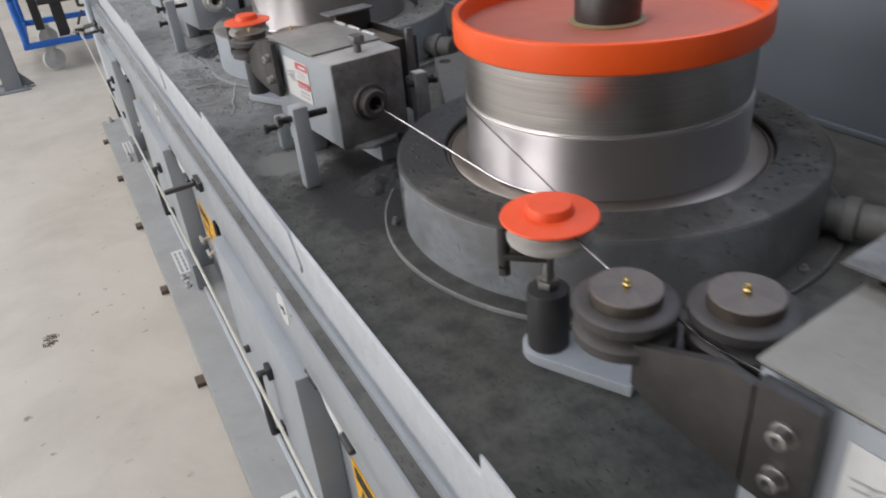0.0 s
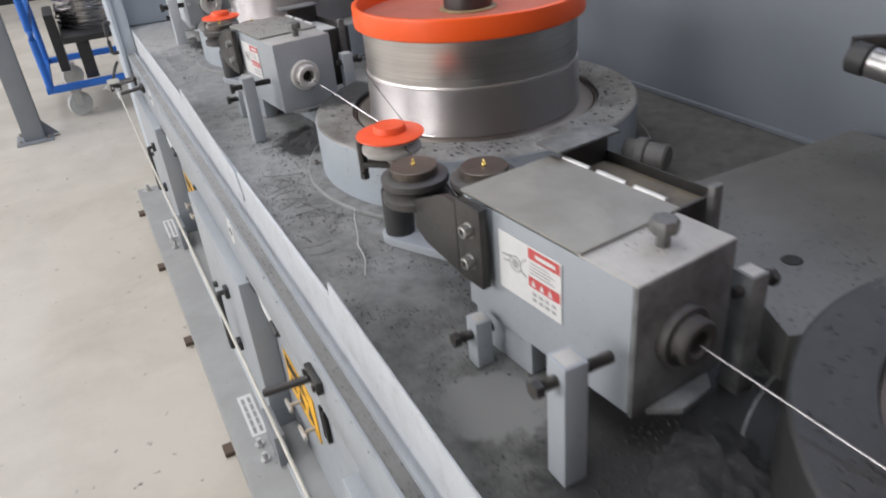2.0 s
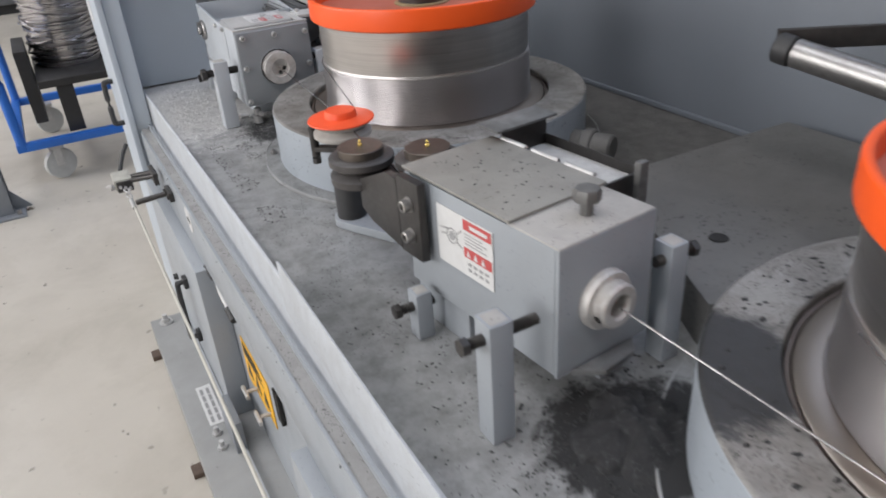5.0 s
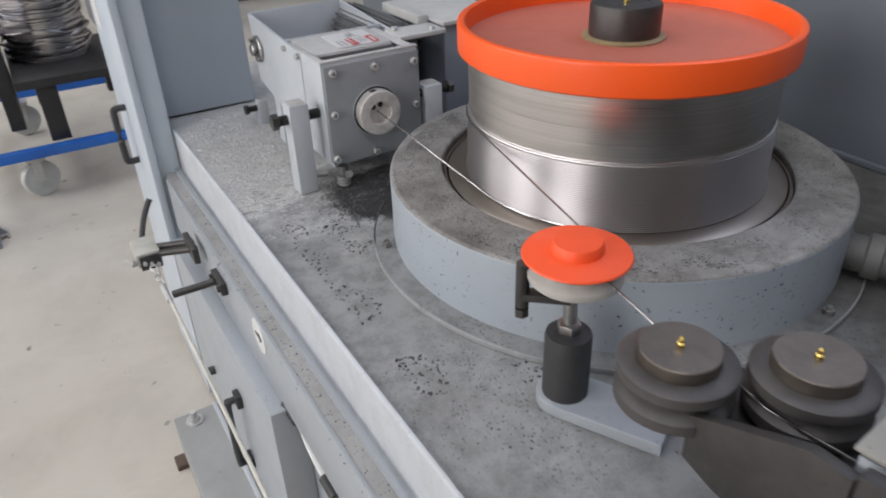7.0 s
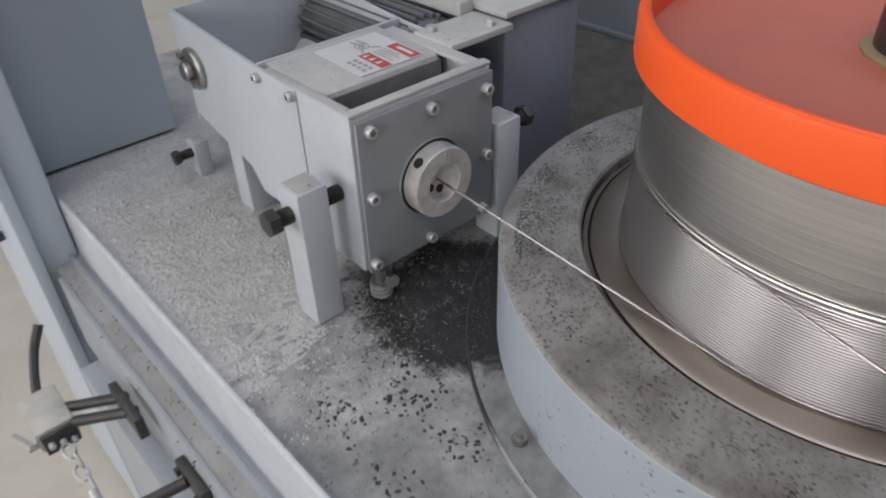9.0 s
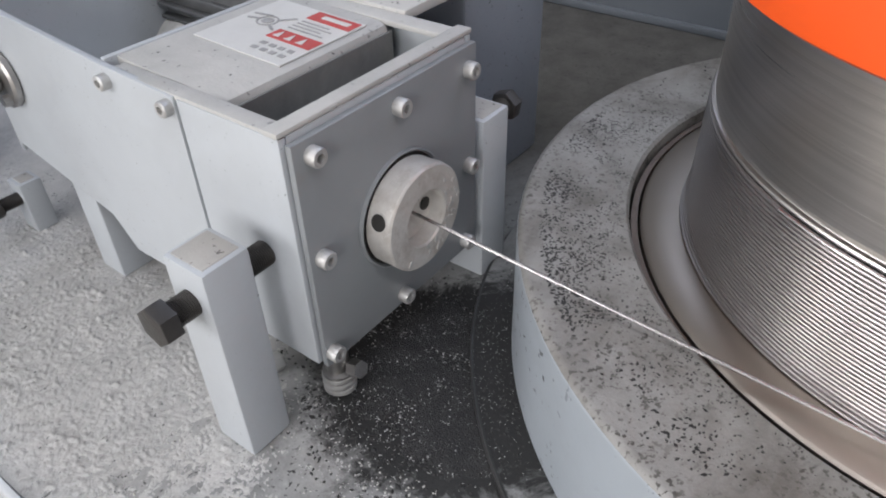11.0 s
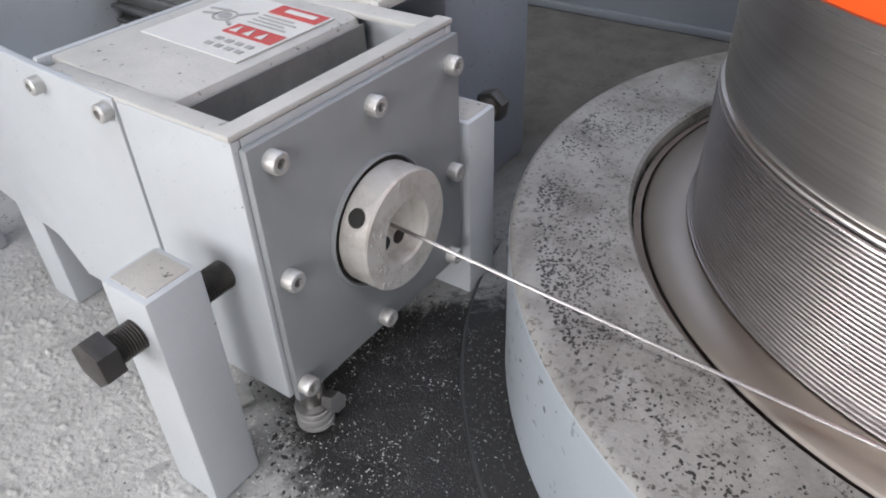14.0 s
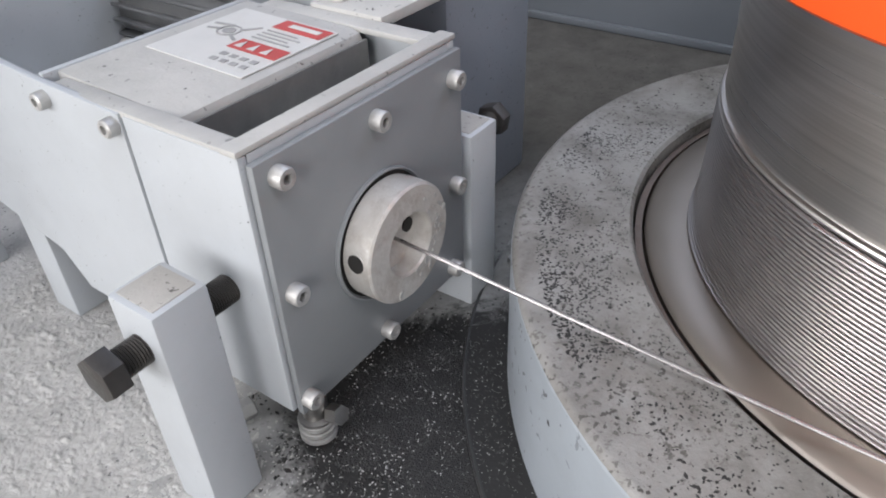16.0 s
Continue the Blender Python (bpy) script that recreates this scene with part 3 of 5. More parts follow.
# ---------------------------------------------------------------- back guard
def back_guard():
    t = part("wall_guard", bx(B(), WALL_X, WALL_X + 0.02, -1.6, 5.4, 0.0, GUARD_Z, 0.002), WALL)
    tagged(t, "tall blue-grey sheet steel guard behind the drums", "guard panel", kind="structure")
    bm = B()
    bx(bm, WALL_X - 0.010, WALL_X - 0.0005, -1.6, 4.6, BED_Z + 0.0005, BED_Z + 0.012, 0.002)
    tagged(part("guard_foot", bm, WALL), "dark painted foot rail of the guard", "rail", kind="structure")


back_guard()


# ---------------------------------------------------------------- drums
def ring_housing():
    t = thing("drum_housing", pose(DRUM_X, drum_y(0), BED_Z), "thick round grey housing round the drum foot, sooted on top", "drum housing", "drum housings")
    n = 160
    part("base_flange", lathe(B(), [(0.325, 0.0005), (0.374, 0.0005), (0.374, 0.006), (0.3725, 0.0075), (0.325, 0.0075)], n), BED, t, "low sooty flange round the housing")
    part("flange_edge", lathe(B(), [(0.3742, 0.0006), (0.3750, 0.0010), (0.3750, 0.0068), (0.3738, 0.0081), (0.3722, 0.0078)], n), EDGE, t, "worn bright edge of the flange")
    prof = [(0.3421, 0.0075), (0.3421, 0.1085)]
    prof += [(0.3421 - 0.006 * (1 - math.cos(a)), 0.1085 + 0.0058 * math.sin(a)) for a in (0.2, 0.45, 0.7, 0.95, 1.2, 1.42)]
    part("outer_wall", lathe(B(), prof[:4], n), RING_SIDE, t)
    part("top_ring", lathe(B(), prof[3:] + [(0.335, 0.1143), (0.2640, 0.1145), (0.2615, 0.112), (0.2615, 0.03)], n), RING_TOP, t, "flat ring top speckled with soot")
    # flat black disc stands in for the shade under the drum foot
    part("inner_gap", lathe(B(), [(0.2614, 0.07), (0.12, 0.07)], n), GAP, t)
    part("liner", lathe(B(), [(0.2545, 0.071), (0.2545, 0.1040), (0.2592, 0.1040), (0.2592, 0.071)], n), surface("brown_liner_steel", (0.16, 0.125, 0.105), (0.11, 0.09, 0.075), 25, (0.4, 0.7), 0.45, metal=0.5), t, "brownish liner ring in the gap")
    bm = B()
    prism(bm, hexagon(0.0075), 0.0075, 0.014)
    rod(bm, (0, 0, 0.014), (0, 0, 0.019), 0.004, 10)
    me = None
    for k in range(6):
        a = radians(160 + 60 * k)
        at = Matrix.Translation((0.357 * math.cos(a), 0.357 * math.sin(a), 0))
        if me is None:
            ob = part("flange_bolt", bm, STEEL, t, "", at)
            me = ob.data
        else:
            shared("flange_bolt", me, t, at)
    # water pipe at the back
    bm = B()
    rod(bm, (0.160, -0.280, 0.04), (0.205, -0.375, 0.04), 0.026, 20, 0.004)
    rod(bm, (0.178, -0.318, 0.04), (0.188, -0.339, 0.04), 0.032, 20, 0.003)
    part("water_pipe", bm, surface("dull_grey_pipe", (0.13, 0.128, 0.122), (0.08, 0.078, 0.074), 20, rough=0.5), t, "dull grey water pipe stub")
    return t


HOUSINGS = [ring_housing()]
for i in (-1, 1, 2):
    HOUSINGS.append(copy_thing(HOUSINGS[0], pose(DRUM_X, drum_y(i), BED_Z)))


def drum():
    t = thing("drawing_drum", pose(DRUM_X, drum_y(0), BED_Z), "turning steel wire drawing drum with orange top flange", "wire drum", "drawing drums")
    n = 144
    part("foot_plate", lathe(B(), [(0.10, 0.104), (0.222, 0.1085), (0.250, 0.1065), (0.2525, 0.1045), (0.2525, 0.075)], n), DRUM_PLATE, t, "bright steel foot plate")
    prof = [(0.2205, 0.1085), (0.2190, 0.198), (0.2200, 0.1986), (0.2205, 0.1998), (0.2200, 0.2010), (0.2176, 0.2016), (0.2170, 0.2030), (0.2170, 0.2054), (0.2185, 0.2055), (0.2185, 0.245), (0.2190, 0.2455), (0.2190, 0.2875)]
    part("body", lathe(B(), prof, n), DRUM, t, "turned steel drum body")
    # wound wire, turn by turn
    bm = B()
    turns, d = 33, 0.00268
    prof = [(0.2212, 0.1085)]
    for k in range(turns):
        z = 0.1102 + d * k
        r = 0.2206 + 0.0030 * math.exp(-((z - 0.1102) / 0.008)) - 0.0008 * k / turns
        prof += [(r - 0.0004, z - d * 0.5), (r + 0.0011, z - d * 0.27), (r + 0.0014, z), (r + 0.0011, z + d * 0.27)]
    prof.append((0.2195, 0.1102 + d * (turns - 0.5)))
    part("wire_coil", lathe(bm, prof, n), WIRE_COIL, t, "bright drawn wire wound turn by turn")
    rim = [(0.217, 0.2880), (0.2300, 0.2880), (0.2335, 0.2905), (0.2341, 0.294), (0.2341, 0.325), (0.2333, 0.3285), (0.2310, 0.330), (0.2262, 0.330), (0.2238, 0.3285), (0.2232, 0.325), (0.2226, 0.302)]
    part("flange_rim", lathe(B(), rim, n), ORANGE, t, "bright orange painted rim")
    part("flange_disc", lathe(B(), [(0.2227, 0.302), (0.213, 0.3005), (0.05, 0.3005), (0, 0.3005)], n), ORANGE_DUSTY, t, "dusty orange disc")
    part("hub_ring", lathe(B(), [(0.058, 0.3006), (0.058, 0.303), (0.054, 0.305), (0.040, 0.305)], 48), surface("ochre_grease", (0.30, 0.22, 0.11), (0.2, 0.15, 0.08), 30, rough=0.45, where="Object"), t, "thin greasy ring")
    part("hub_nut", lathe(B(), [(0.0495, 0.3006), (0.0495, 0.344), (0.0475, 0.348), (0.032, 0.349), (0.031, 0.347), (0, 0.347)], 48), DARK_STEEL, t, "dark round hub nut")
    part("grease_nipple", lathe(B(), [(0.005, 0.347), (0.005, 0.351), (0.003, 0.352), (0.0035, 0.356), (0.0, 0.358)], 16), BRASS, t, "brass grease nipple")
    return t


DRUMS = [drum()]
for i in (1, 2):
    DRUMS.append(copy_thing(DRUMS[0], pose(DRUM_X, drum_y(i), BED_Z)))


# ---------------------------------------------------------------- die boxes
def hex_bolt(bm_head, bm_shaft, base, way, head_r, head_h, r, length):
    """A hex head at base + head, its shaft running along way."""
    way = Vector(way).normalized()
    m = Matrix.Translation(base) @ way.to_track_quat("Z", "Y").to_matrix().to_4x4()
    prism(bm_head, hexagon(head_r, 0.35), 0, head_h, m, 0.001)
    prof, z, p = [(0, head_h)], head_h, 0.0016
    prof.append((r, head_h))
    while z < length:
        prof += [(r, z), (r - 0.0009, z + p / 2)]
        z += p
    prof += [(r, length), (0, length)]
    lathe(bm_shaft, prof, 14, m)


def clamp_post(x, y, z_top, side, group="clamp posts", mat=None, w=0.029, bolt_z=0.0, reach=0.038, big=1.0, out=0.020, label="upright grey steel post with a clamping bolt"):
    """A square post on the bed. side +1: it presses towards +x."""
    t = thing("clamp_post", pose(x, y, BED_Z), label, "clamp post", group)
    h = z_top - BED_Z
    part("post", bx(B(), 0, w, 0, w + 0.002, 0.0005, h, 0.0025 * big), mat or PAINT, t)
    part("dust_cover", bx(B(), 0.004, w - 0.004, 0.004, w - 0.002, h - 0.001, h + 0.0006, 0.0005), STRIP, t, "thin dust lying on the post top")
    hb, sb = B(), B()
    zb = h - 0.021 + bolt_z
    if side > 0:
        hex_bolt(hb, sb, (-0.028, w / 2, zb), (1, 0, 0), 0.0105 * big, 0.009 * big, 0.0068 * big, 0.028 + w + reach)
    else:
        hex_bolt(hb, sb, (w + out, w / 2, zb), (-1, 0, 0), 0.0105 * big, 0.009 * big, 0.0068 * big, out + w + 0.012)
    b = part("bolt_head", hb, DARK_STEEL, t, "dark hex bolt head")
    part("thread", sb, DARK_STEEL, b, "threaded shank")
    return t


def danger_label(m, w, h, parent, small=False):
    """A white sticker with two red bands, a small line drawing and unreadable print."""
    bm = B()
    bx(bm, 0, w, 0, h, 0.0, 0.0008, m=m)
    s = part("danger_label", bm, WHITE, parent, "white danger sticker with red bands")
    for k, (y0, y1) in enumerate(((0.80, 0.97), (0.33, 0.50))):
        band = part("red_band", bx(B(), w * 0.50, w * 0.98, h * y0, h * y1, 0.001, 0.0014, m=m), RED, s)
        if k == 0:
            part("white_bar", bx(B(), w * 0.62, w * 0.92, h * 0.855, h * 0.915, 0.0016, 0.0019, m=m), WHITE, band)
        else:
            for q in range(3):
                x, y = w * (0.58 + 0.13 * q), h * 0.36
                part("white_triangle", prism(B(), [(x - w * 0.035, y), (x + w * 0.035, y), (x, y + h * 0.11)], 0.0016, 0.0019, m), WHITE, band)
    bm = B()
    for k in range(4):
        bx(bm, w * 0.52, w * (0.9 - 0.07 * (k % 2)), h * (0.56 + 0.055 * k), h * (0.575 + 0.055 * k), 0.001, 0.0014, m=m)
    for k in range(4):
        for j in (0, 1):
            bx(bm, w * (0.56 + 0.10 * k), w * (0.62 + 0.10 * k), h * (0.10 + 0.10 * j), h * (0.15 + 0.10 * j), 0.001, 0.0014, m=m)
    lathe(bm, [(w * 0.10, 0.001), (w * 0.10, 0.0014), (w * 0.085, 0.0014), (w * 0.085, 0.001)], 20, m @ Matrix.Translation((w * 0.28, h * 0.56, 0)))
    lathe(bm, [(w * 0.055, 0.001), (w * 0.055, 0.0014), (0, 0.0014)], 16, m @ Matrix.Translation((w * 0.28, h * 0.56, 0)))
    for a, b2 in (((0.06, 0.62), (0.24, 0.66)), ((0.08, 0.52), (0.2, 0.56)), ((0.36, 0.62), (0.46, 0.74)), ((0.36, 0.5), (0.46, 0.44))):
        d = Vector((w * (b2[0] - a[0]), h * (b2[1] - a[1]), 0))
        ang = math.degrees(math.atan2(d.y, d.x))
        bx(bm, 0, d.length, -h * 0.014, h * 0.014, 0.001, 0.0014, m=m @ pose(w * a[0], h * a[1], 0, 0, 0, ang))
    tagged(part("print", bm, PRINT, s), kind="stuff")
    return s


BOX_YAW = 6.0


def die_box(i):
    """A lidded soap and die box; its own frame has the front top left corner at x = 0, y = 0 and looks along +y."""
    y = unit_y(i) - 0.873
    t = thing("die_box", pose(0.427, y, BED_Z, 0, 0, BOX_YAW), "grey steel die box with dusty hinged lid and danger sticker", "die box", "die boxes")
    w, l, zt = 0.146, 0.288, 0.219
    # shell: four walls and a floor, with a cut back bottom
    part("front_wall", bx(B(), 0, w, 0, 0.006, 0.055, zt, 0.002), SOOTY_FRONT if i == 1 else PAINT, t)
    part("side_wall", bx(B(), 0, 0.005, 0.0062, l, 0.058, zt - 0.0005, 0.0015), PAINT, t)
    part("side_wall", bx(B(), w - 0.005, w, 0.0062, l, 0.058, zt - 0.0005, 0.0015), PAINT, t)
    part("back_wall", bx(B(), 0.0052, w - 0.0052, l - 0.006, l, 0.058, zt - 0.0005, 0.0015), PAINT, t)
    part("floor_plate", bx(B(), 0.0052, w - 0.0052, 0.0065, l - 0.0065, 0.060, 0.066), PAINT, t)
    # front top strip and the lid behind it, with a fold
    part("top_strip", bx(B(), 0.001, w - 0.001, 0.001, 0.085, zt - 0.004, zt + 0.0015, 0.001), STRIP, t, "dusty fixed top plate")
    lid = part("lid", bx(B(), -0.001, w + 0.004, 0.078, l + 0.004, zt + 0.002, zt + 0.006, 0.0012), BOX_TOP, t, "dusty lid with worn patches")
    for k in range(3):
        bm = B()
        rod(bm, (w + 0.006, 0.10 + 0.062 * k, zt + 0.006), (w + 0.006, 0.148 + 0.062 * k, zt + 0.006), 0.0035, 10)
        part("hinge", bm, ZINC, lid, "bright hinge knuckle")
    bm = B()
    lathe(bm, [(0, 0.0015), (0.0075, 0.0015), (0.0075, 0.016), (0.0155, 0.019), (0.016, 0.029), (0.0135, 0.033), (0, 0.0335)], 8, Matrix.Translation((0.078, 0.040, zt)))
    part("lid_knob", bm, KNOB, t, "dusty grey knob on the top plate")
    # nozzle ring where the wire leaves
    nz = Matrix.Translation((0.066, 0, 0.137)) @ Matrix.Rotation(radians(90), 4, "X")
    part("nozzle", lathe(B(), [(0.036, 0.0), (0.036, 0.008), (0.034, 0.011), (0.027, 0.0115), (0.027, 0.024), (0.0245, 0.027), (0.016, 0.027), (0.0135, 0.024), (0.0135, -0.004), (0, -0.004)], 40, nz), ALU if i > 1 else WHEEL, t, "round metal nozzle")
    bm = B()
    lathe(bm, [(0.0128, 0.006), (0, 0.006)], 24, nz)
    for k in range(2):
        a = radians(200 + 130 * k)
        rod(bm, nz @ Vector((0.0271 * math.cos(a), 0.0271 * math.sin(a), 0.018)), nz @ Vector((0.0275 * math.cos(a), 0.0275 * math.sin(a), 0.018)), 0.005, 12)
    part("nozzle_bore", bm, GAP, t)
    # tongue under the nozzle, rear leg, base bracket
    bm = B()
    prism(bm, [(0.020, -0.002), (0.118, -0.002), (0.10, -0.022), (0.05, -0.026)], 0.052, 0.060, None, 0.001)
    part("drip_tongue", bm, SOOTY_FRONT, t)
    part("foot", bx(B(), 0.006, 0.040, 0.17, 0.285, 0.0005, 0.0578, 0.003), PAINT, t)
    part("foot", bx(B(), 0.085, 0.128, 0.015, 0.275, 0.0005, 0.0595, 0.003), PAINT, t)
    danger_label(plane_m((-0.0008, 0.216, 0.120), (0, -1, 0), (0, 0, 1)), 0.110, 0.079, t)
    # tray on the far side with an open slot
    bm = B()
    bx(bm, w + 0.012, w + 0.016, 0.10, 0.29, 0.06, 0.212, 0.001)
    bx(bm, w + 0.016, w + 0.10, 0.286, 0.29, 0.06, 0.236, 0.001)
    bx(bm, w + 0.016, w + 0.10, 0.10, 0.104, 0.06, 0.205, 0.001)
    bx(bm, w + 0.0975, w + 0.10, 0.104, 0.286, 0.06, 0.205, 0.001)
    part("soap_tray", bm, DARK_STEEL, t, "dark open soap tray")
    part("tray_soap", bx(B(), w + 0.0165, w + 0.097, 0.1045, 0.2855, 0.062, 0.192, 0.003), SOAP if i > 1 else surface("brown_soap", (0.16, 0.13, 0.09), (0.08, 0.07, 0.06), 30, rough=0.7, bump=0.6), t, "soap powder in the tray")
    part("tray_cover", bx(B(), w - 0.01, w + 0.098, 0.262, 0.31, 0.2375, 0.2415, 0.001), SOOTY_FRONT, t, "dusty flat cover strip")
    bm = B()
    bx(bm, w + 0.066, w + 0.082, 0.081, 0.092, 0.12, 0.228, 0.003)
    bx(bm, w + 0.06, w + 0.09, 0.075, 0.098, 0.06, 0.13, 0.003)
    part("tray_pin", bm, KNOB, t, "dull upright bar beside the tray")
    return t


for i in range(3):
    die_box(i)
    clamp_post(0.342, unit_y(i) - 0.873, 0.899, 1)
    clamp_post(0.365, unit_y(i) - 0.655, 0.812, 1, "rear clamp posts", reach=0.006, w=0.024, label="short grey post with a bolt behind the die box")
    clamp_post(0.594, unit_y(i) - 0.866, 0.905, -1, w=0.027, out=0.024, mat=SOOTY_FRONT if i < 2 else PAINT)


# side platform between die box and guard
def side_platform(i):
    y = unit_y(i)
    t = thing("side_platform", pose(0.86, y - 0.68, BED_Z), "flat grey raised cover plate with two dark holes, sooty", "cover plate", "cover plates")
    bm = B()
    prism(bm, [(-0.21, -0.20), (0.02, -0.30), (0.20, -0.22), (0.385, -0.05), (0.385, 0.155), (-0.045, 0.165)], 0.0005, 0.075, None, 0.003)
    part("plate", bm, surface("sooty_cover", (0.12, 0.118, 0.112), (0.075, 0.074, 0.07), 6, (0.4, 0.75), 0.5, flecks=(0.02, 0.02, 0.02), bump=0.15), t)
    for x, yy in ((-0.041, 0.118), (-0.074, -0.092)):
        part("hole", lathe(B(), [(0.014, 0.0755), (0.013, 0.0765), (0.010, 0.0758), (0, 0.0758)], 20, Matrix.Translation((x, yy, 0))), GAP, t, "dark bolt hole")


for i in range(3):
    side_platform(i)


# ---------------------------------------------------------------- wheel brackets
WHEELS, IDLERS = [], []


def guide_wheel(parent, x, y, z):
    w = part("guide_wheel", lathe(B(), [(0, -0.054), (0.042, -0.054), (0.0485, -0.051), (0.0485, -0.041), (0.038, -0.033), (0.0485, -0.024), (0.0485, -0.015), (0.046, -0.013), (0.0335, -0.0125)], 64), WHEEL, parent, "sooty grooved wheel", pose(x, y, z))
    part("cap", lathe(B(), [(0.0332, -0.0128), (0.0335, -0.001), (0.0325, 0.0), (0.006, 0.0), (0, 0.0)], 48), BRONZE_TOP, w, "brownish worn steel cap")
    part("grease_nipple", lathe(B(), [(0.0035, 0.0002), (0.0035, 0.003), (0.002, 0.004), (0.0026, 0.007), (0.0012, 0.009), (0, 0.0095)], 12), BRASS, w, "brass grease nipple")
    return w


def wheel_bracket(i):
    """The bracket bolted to the die box that leads the wire from the drum into the box."""
    y = unit_y(i)
    t = thing("wheel_bracket", pose(0.40, y - 0.50, BED_Z), "dark bracket with guide wheels and an orange idler", "wire guide", "wire guides")
    # clamp plate on the side of the box
    m = pose(-0.006, -0.122, 0.0, 0, 0, 6)
    part("clamp_plate", bx(B(), -0.013, 0.0, -0.024, 0.026, 0.112, 0.222, 0.0025, m), DARK_STEEL, t, "black steel clamp plate")
    for k in range(2):
        part("socket_screw", lathe(B(), [(0.0105, -0.012), (0.0105, -0.0145), (0.0085, -0.0148), (0.008, -0.024), (0.0072, -0.0245), (0.0045, -0.0245), (0.0045, -0.019), (0, -0.019)], 20,
             m @ Matrix.Translation((0, -0.002, 0.145 + 0.044 * k)) @ Matrix.Rotation(radians(90), 4, "Y")), STEEL, t, "steel socket head screw")
    # swept arm plate, flat, towards the wheels
    part("web", prism(B(), [(0.0, 0.114), (0.0, 0.214), (0.030, 0.214), (0.122, 0.172), (0.122, 0.128), (0.09, 0.118)], -0.005, 0.005, plane_m((-0.016, -0.0955, 0), (-0.02, 1.0, 0), (0, 0, 1)), 0.001), DARK_STEEL, t, "black swept web plate")
    part("carrier", prism(B(), [(-0.010, -0.085), (0.07, -0.09), (0.118, 0.0), (0.10, 0.045), (0.015, 0.100), (-0.010, 0.095)], 0.136, 0.148, None, 0.001), DARK_STEEL, t, "black carrier plate under the wheels")
    # arm for the idler
    a, b = Vector((0.088, 0.125)), Vector((0.033, 0.231))
    d = (b - a).normalized()
    nrm = Vector((-d.y, d.x))
    outline = [(a + nrm * 0.032), (a - nrm * 0.032)] + [b + 0.032 * Vector((math.cos(k), math.sin(k))) for k in [math.atan2(d.y, d.x) - math.pi / 2 + math.pi * j / 10 for j in range(11)]]
    part("idler_arm", prism(B(), [(v.x, v.y) for v in outline], 0.001, 0.016, None, 0.0012), PAINT, t, "grey rounded arm plate")
    bm = B()
    lathe(bm, [(0, 0.016), (0.0258, 0.016), (0.0258, 0.092), (0.0245, 0.0965), (0.015, 0.099), (0, 0.099)], 32, Matrix.Translation((b.x, b.y, 0)))
    part("idler_base", bm, RUBBER, t, "black cylindrical idler base")
    bm = B()
    lathe(bm, [(0.0110, 0.099), (0.0110, 0.107), (0.0075, 0.108), (0.0072, 0.165), (0, 0.165)], 16, Matrix.Translation((b.x, b.y, 0)))
    prism(bm, hexagon(0.0135), 0.0992, 0.1105, Matrix.Translation((b.x, b.y, 0)), 0.001)
    part("idler_shaft", bm, STEEL, t, "bright steel shaft")
    bm = B()
    kx, ky = b.x - 0.038, b.y + 0.034
    rod(bm, (kx, ky, 0.126), (kx, ky, 0.180), 0.0075, 14, 0.001)
    bx(bm, -0.008, 0.008, 0.0, 0.050, 0.136, 0.145, 0.0015, pose(b.x, b.y, 0, 0, 0, 48))
    prism(bm, hexagon(0.008), 0.114, 0.124, Matrix.Translation((kx, ky, 0)))
    part("keeper_pin", bm, DARK_STEEL, t, "dark keeper pin")
    # turning parts
    WHEELS.append((guide_wheel(t, -0.002, 0.061, 0.207), (-0.002, 0.061, 0.207)))
    WHEELS.append((guide_wheel(t, 0.073, -0.008, 0.209), (0.073, -0.008, 0.209)))
    at = (b.x + 0.003, b.y, 0.210)
    idl = part("idler", lathe(B(), [(0, -0.045), (0.046, -0.045), (0.049, -0.042), (0.049, -0.036), (0.041, -0.028), (0.048, -0.0200), (0.048, -0.0185), (0, -0.0185)], 48), surface("worn_white_idler", (0.42, 0.40, 0.37), (0.3, 0.28, 0.26), 30, rough=0.45, where="Object"), t, "pale grooved idler wheel", pose(*at))
    part("idler_disc", lathe(B(), [(0.0540, -0.0180), (0.0560, -0.0160), (0.0550, -0.0142), (0.0275, -0.0110), (0.0262, -0.003), (0.0245, -0.0005), (0.012, 0.0), (0, 0.0)], 48), ORANGE_PLASTIC, idl, "orange plastic disc with a raised boss")
    IDLERS.append((idl, at))
    return t


for i in range(3):
    wheel_bracket(i)


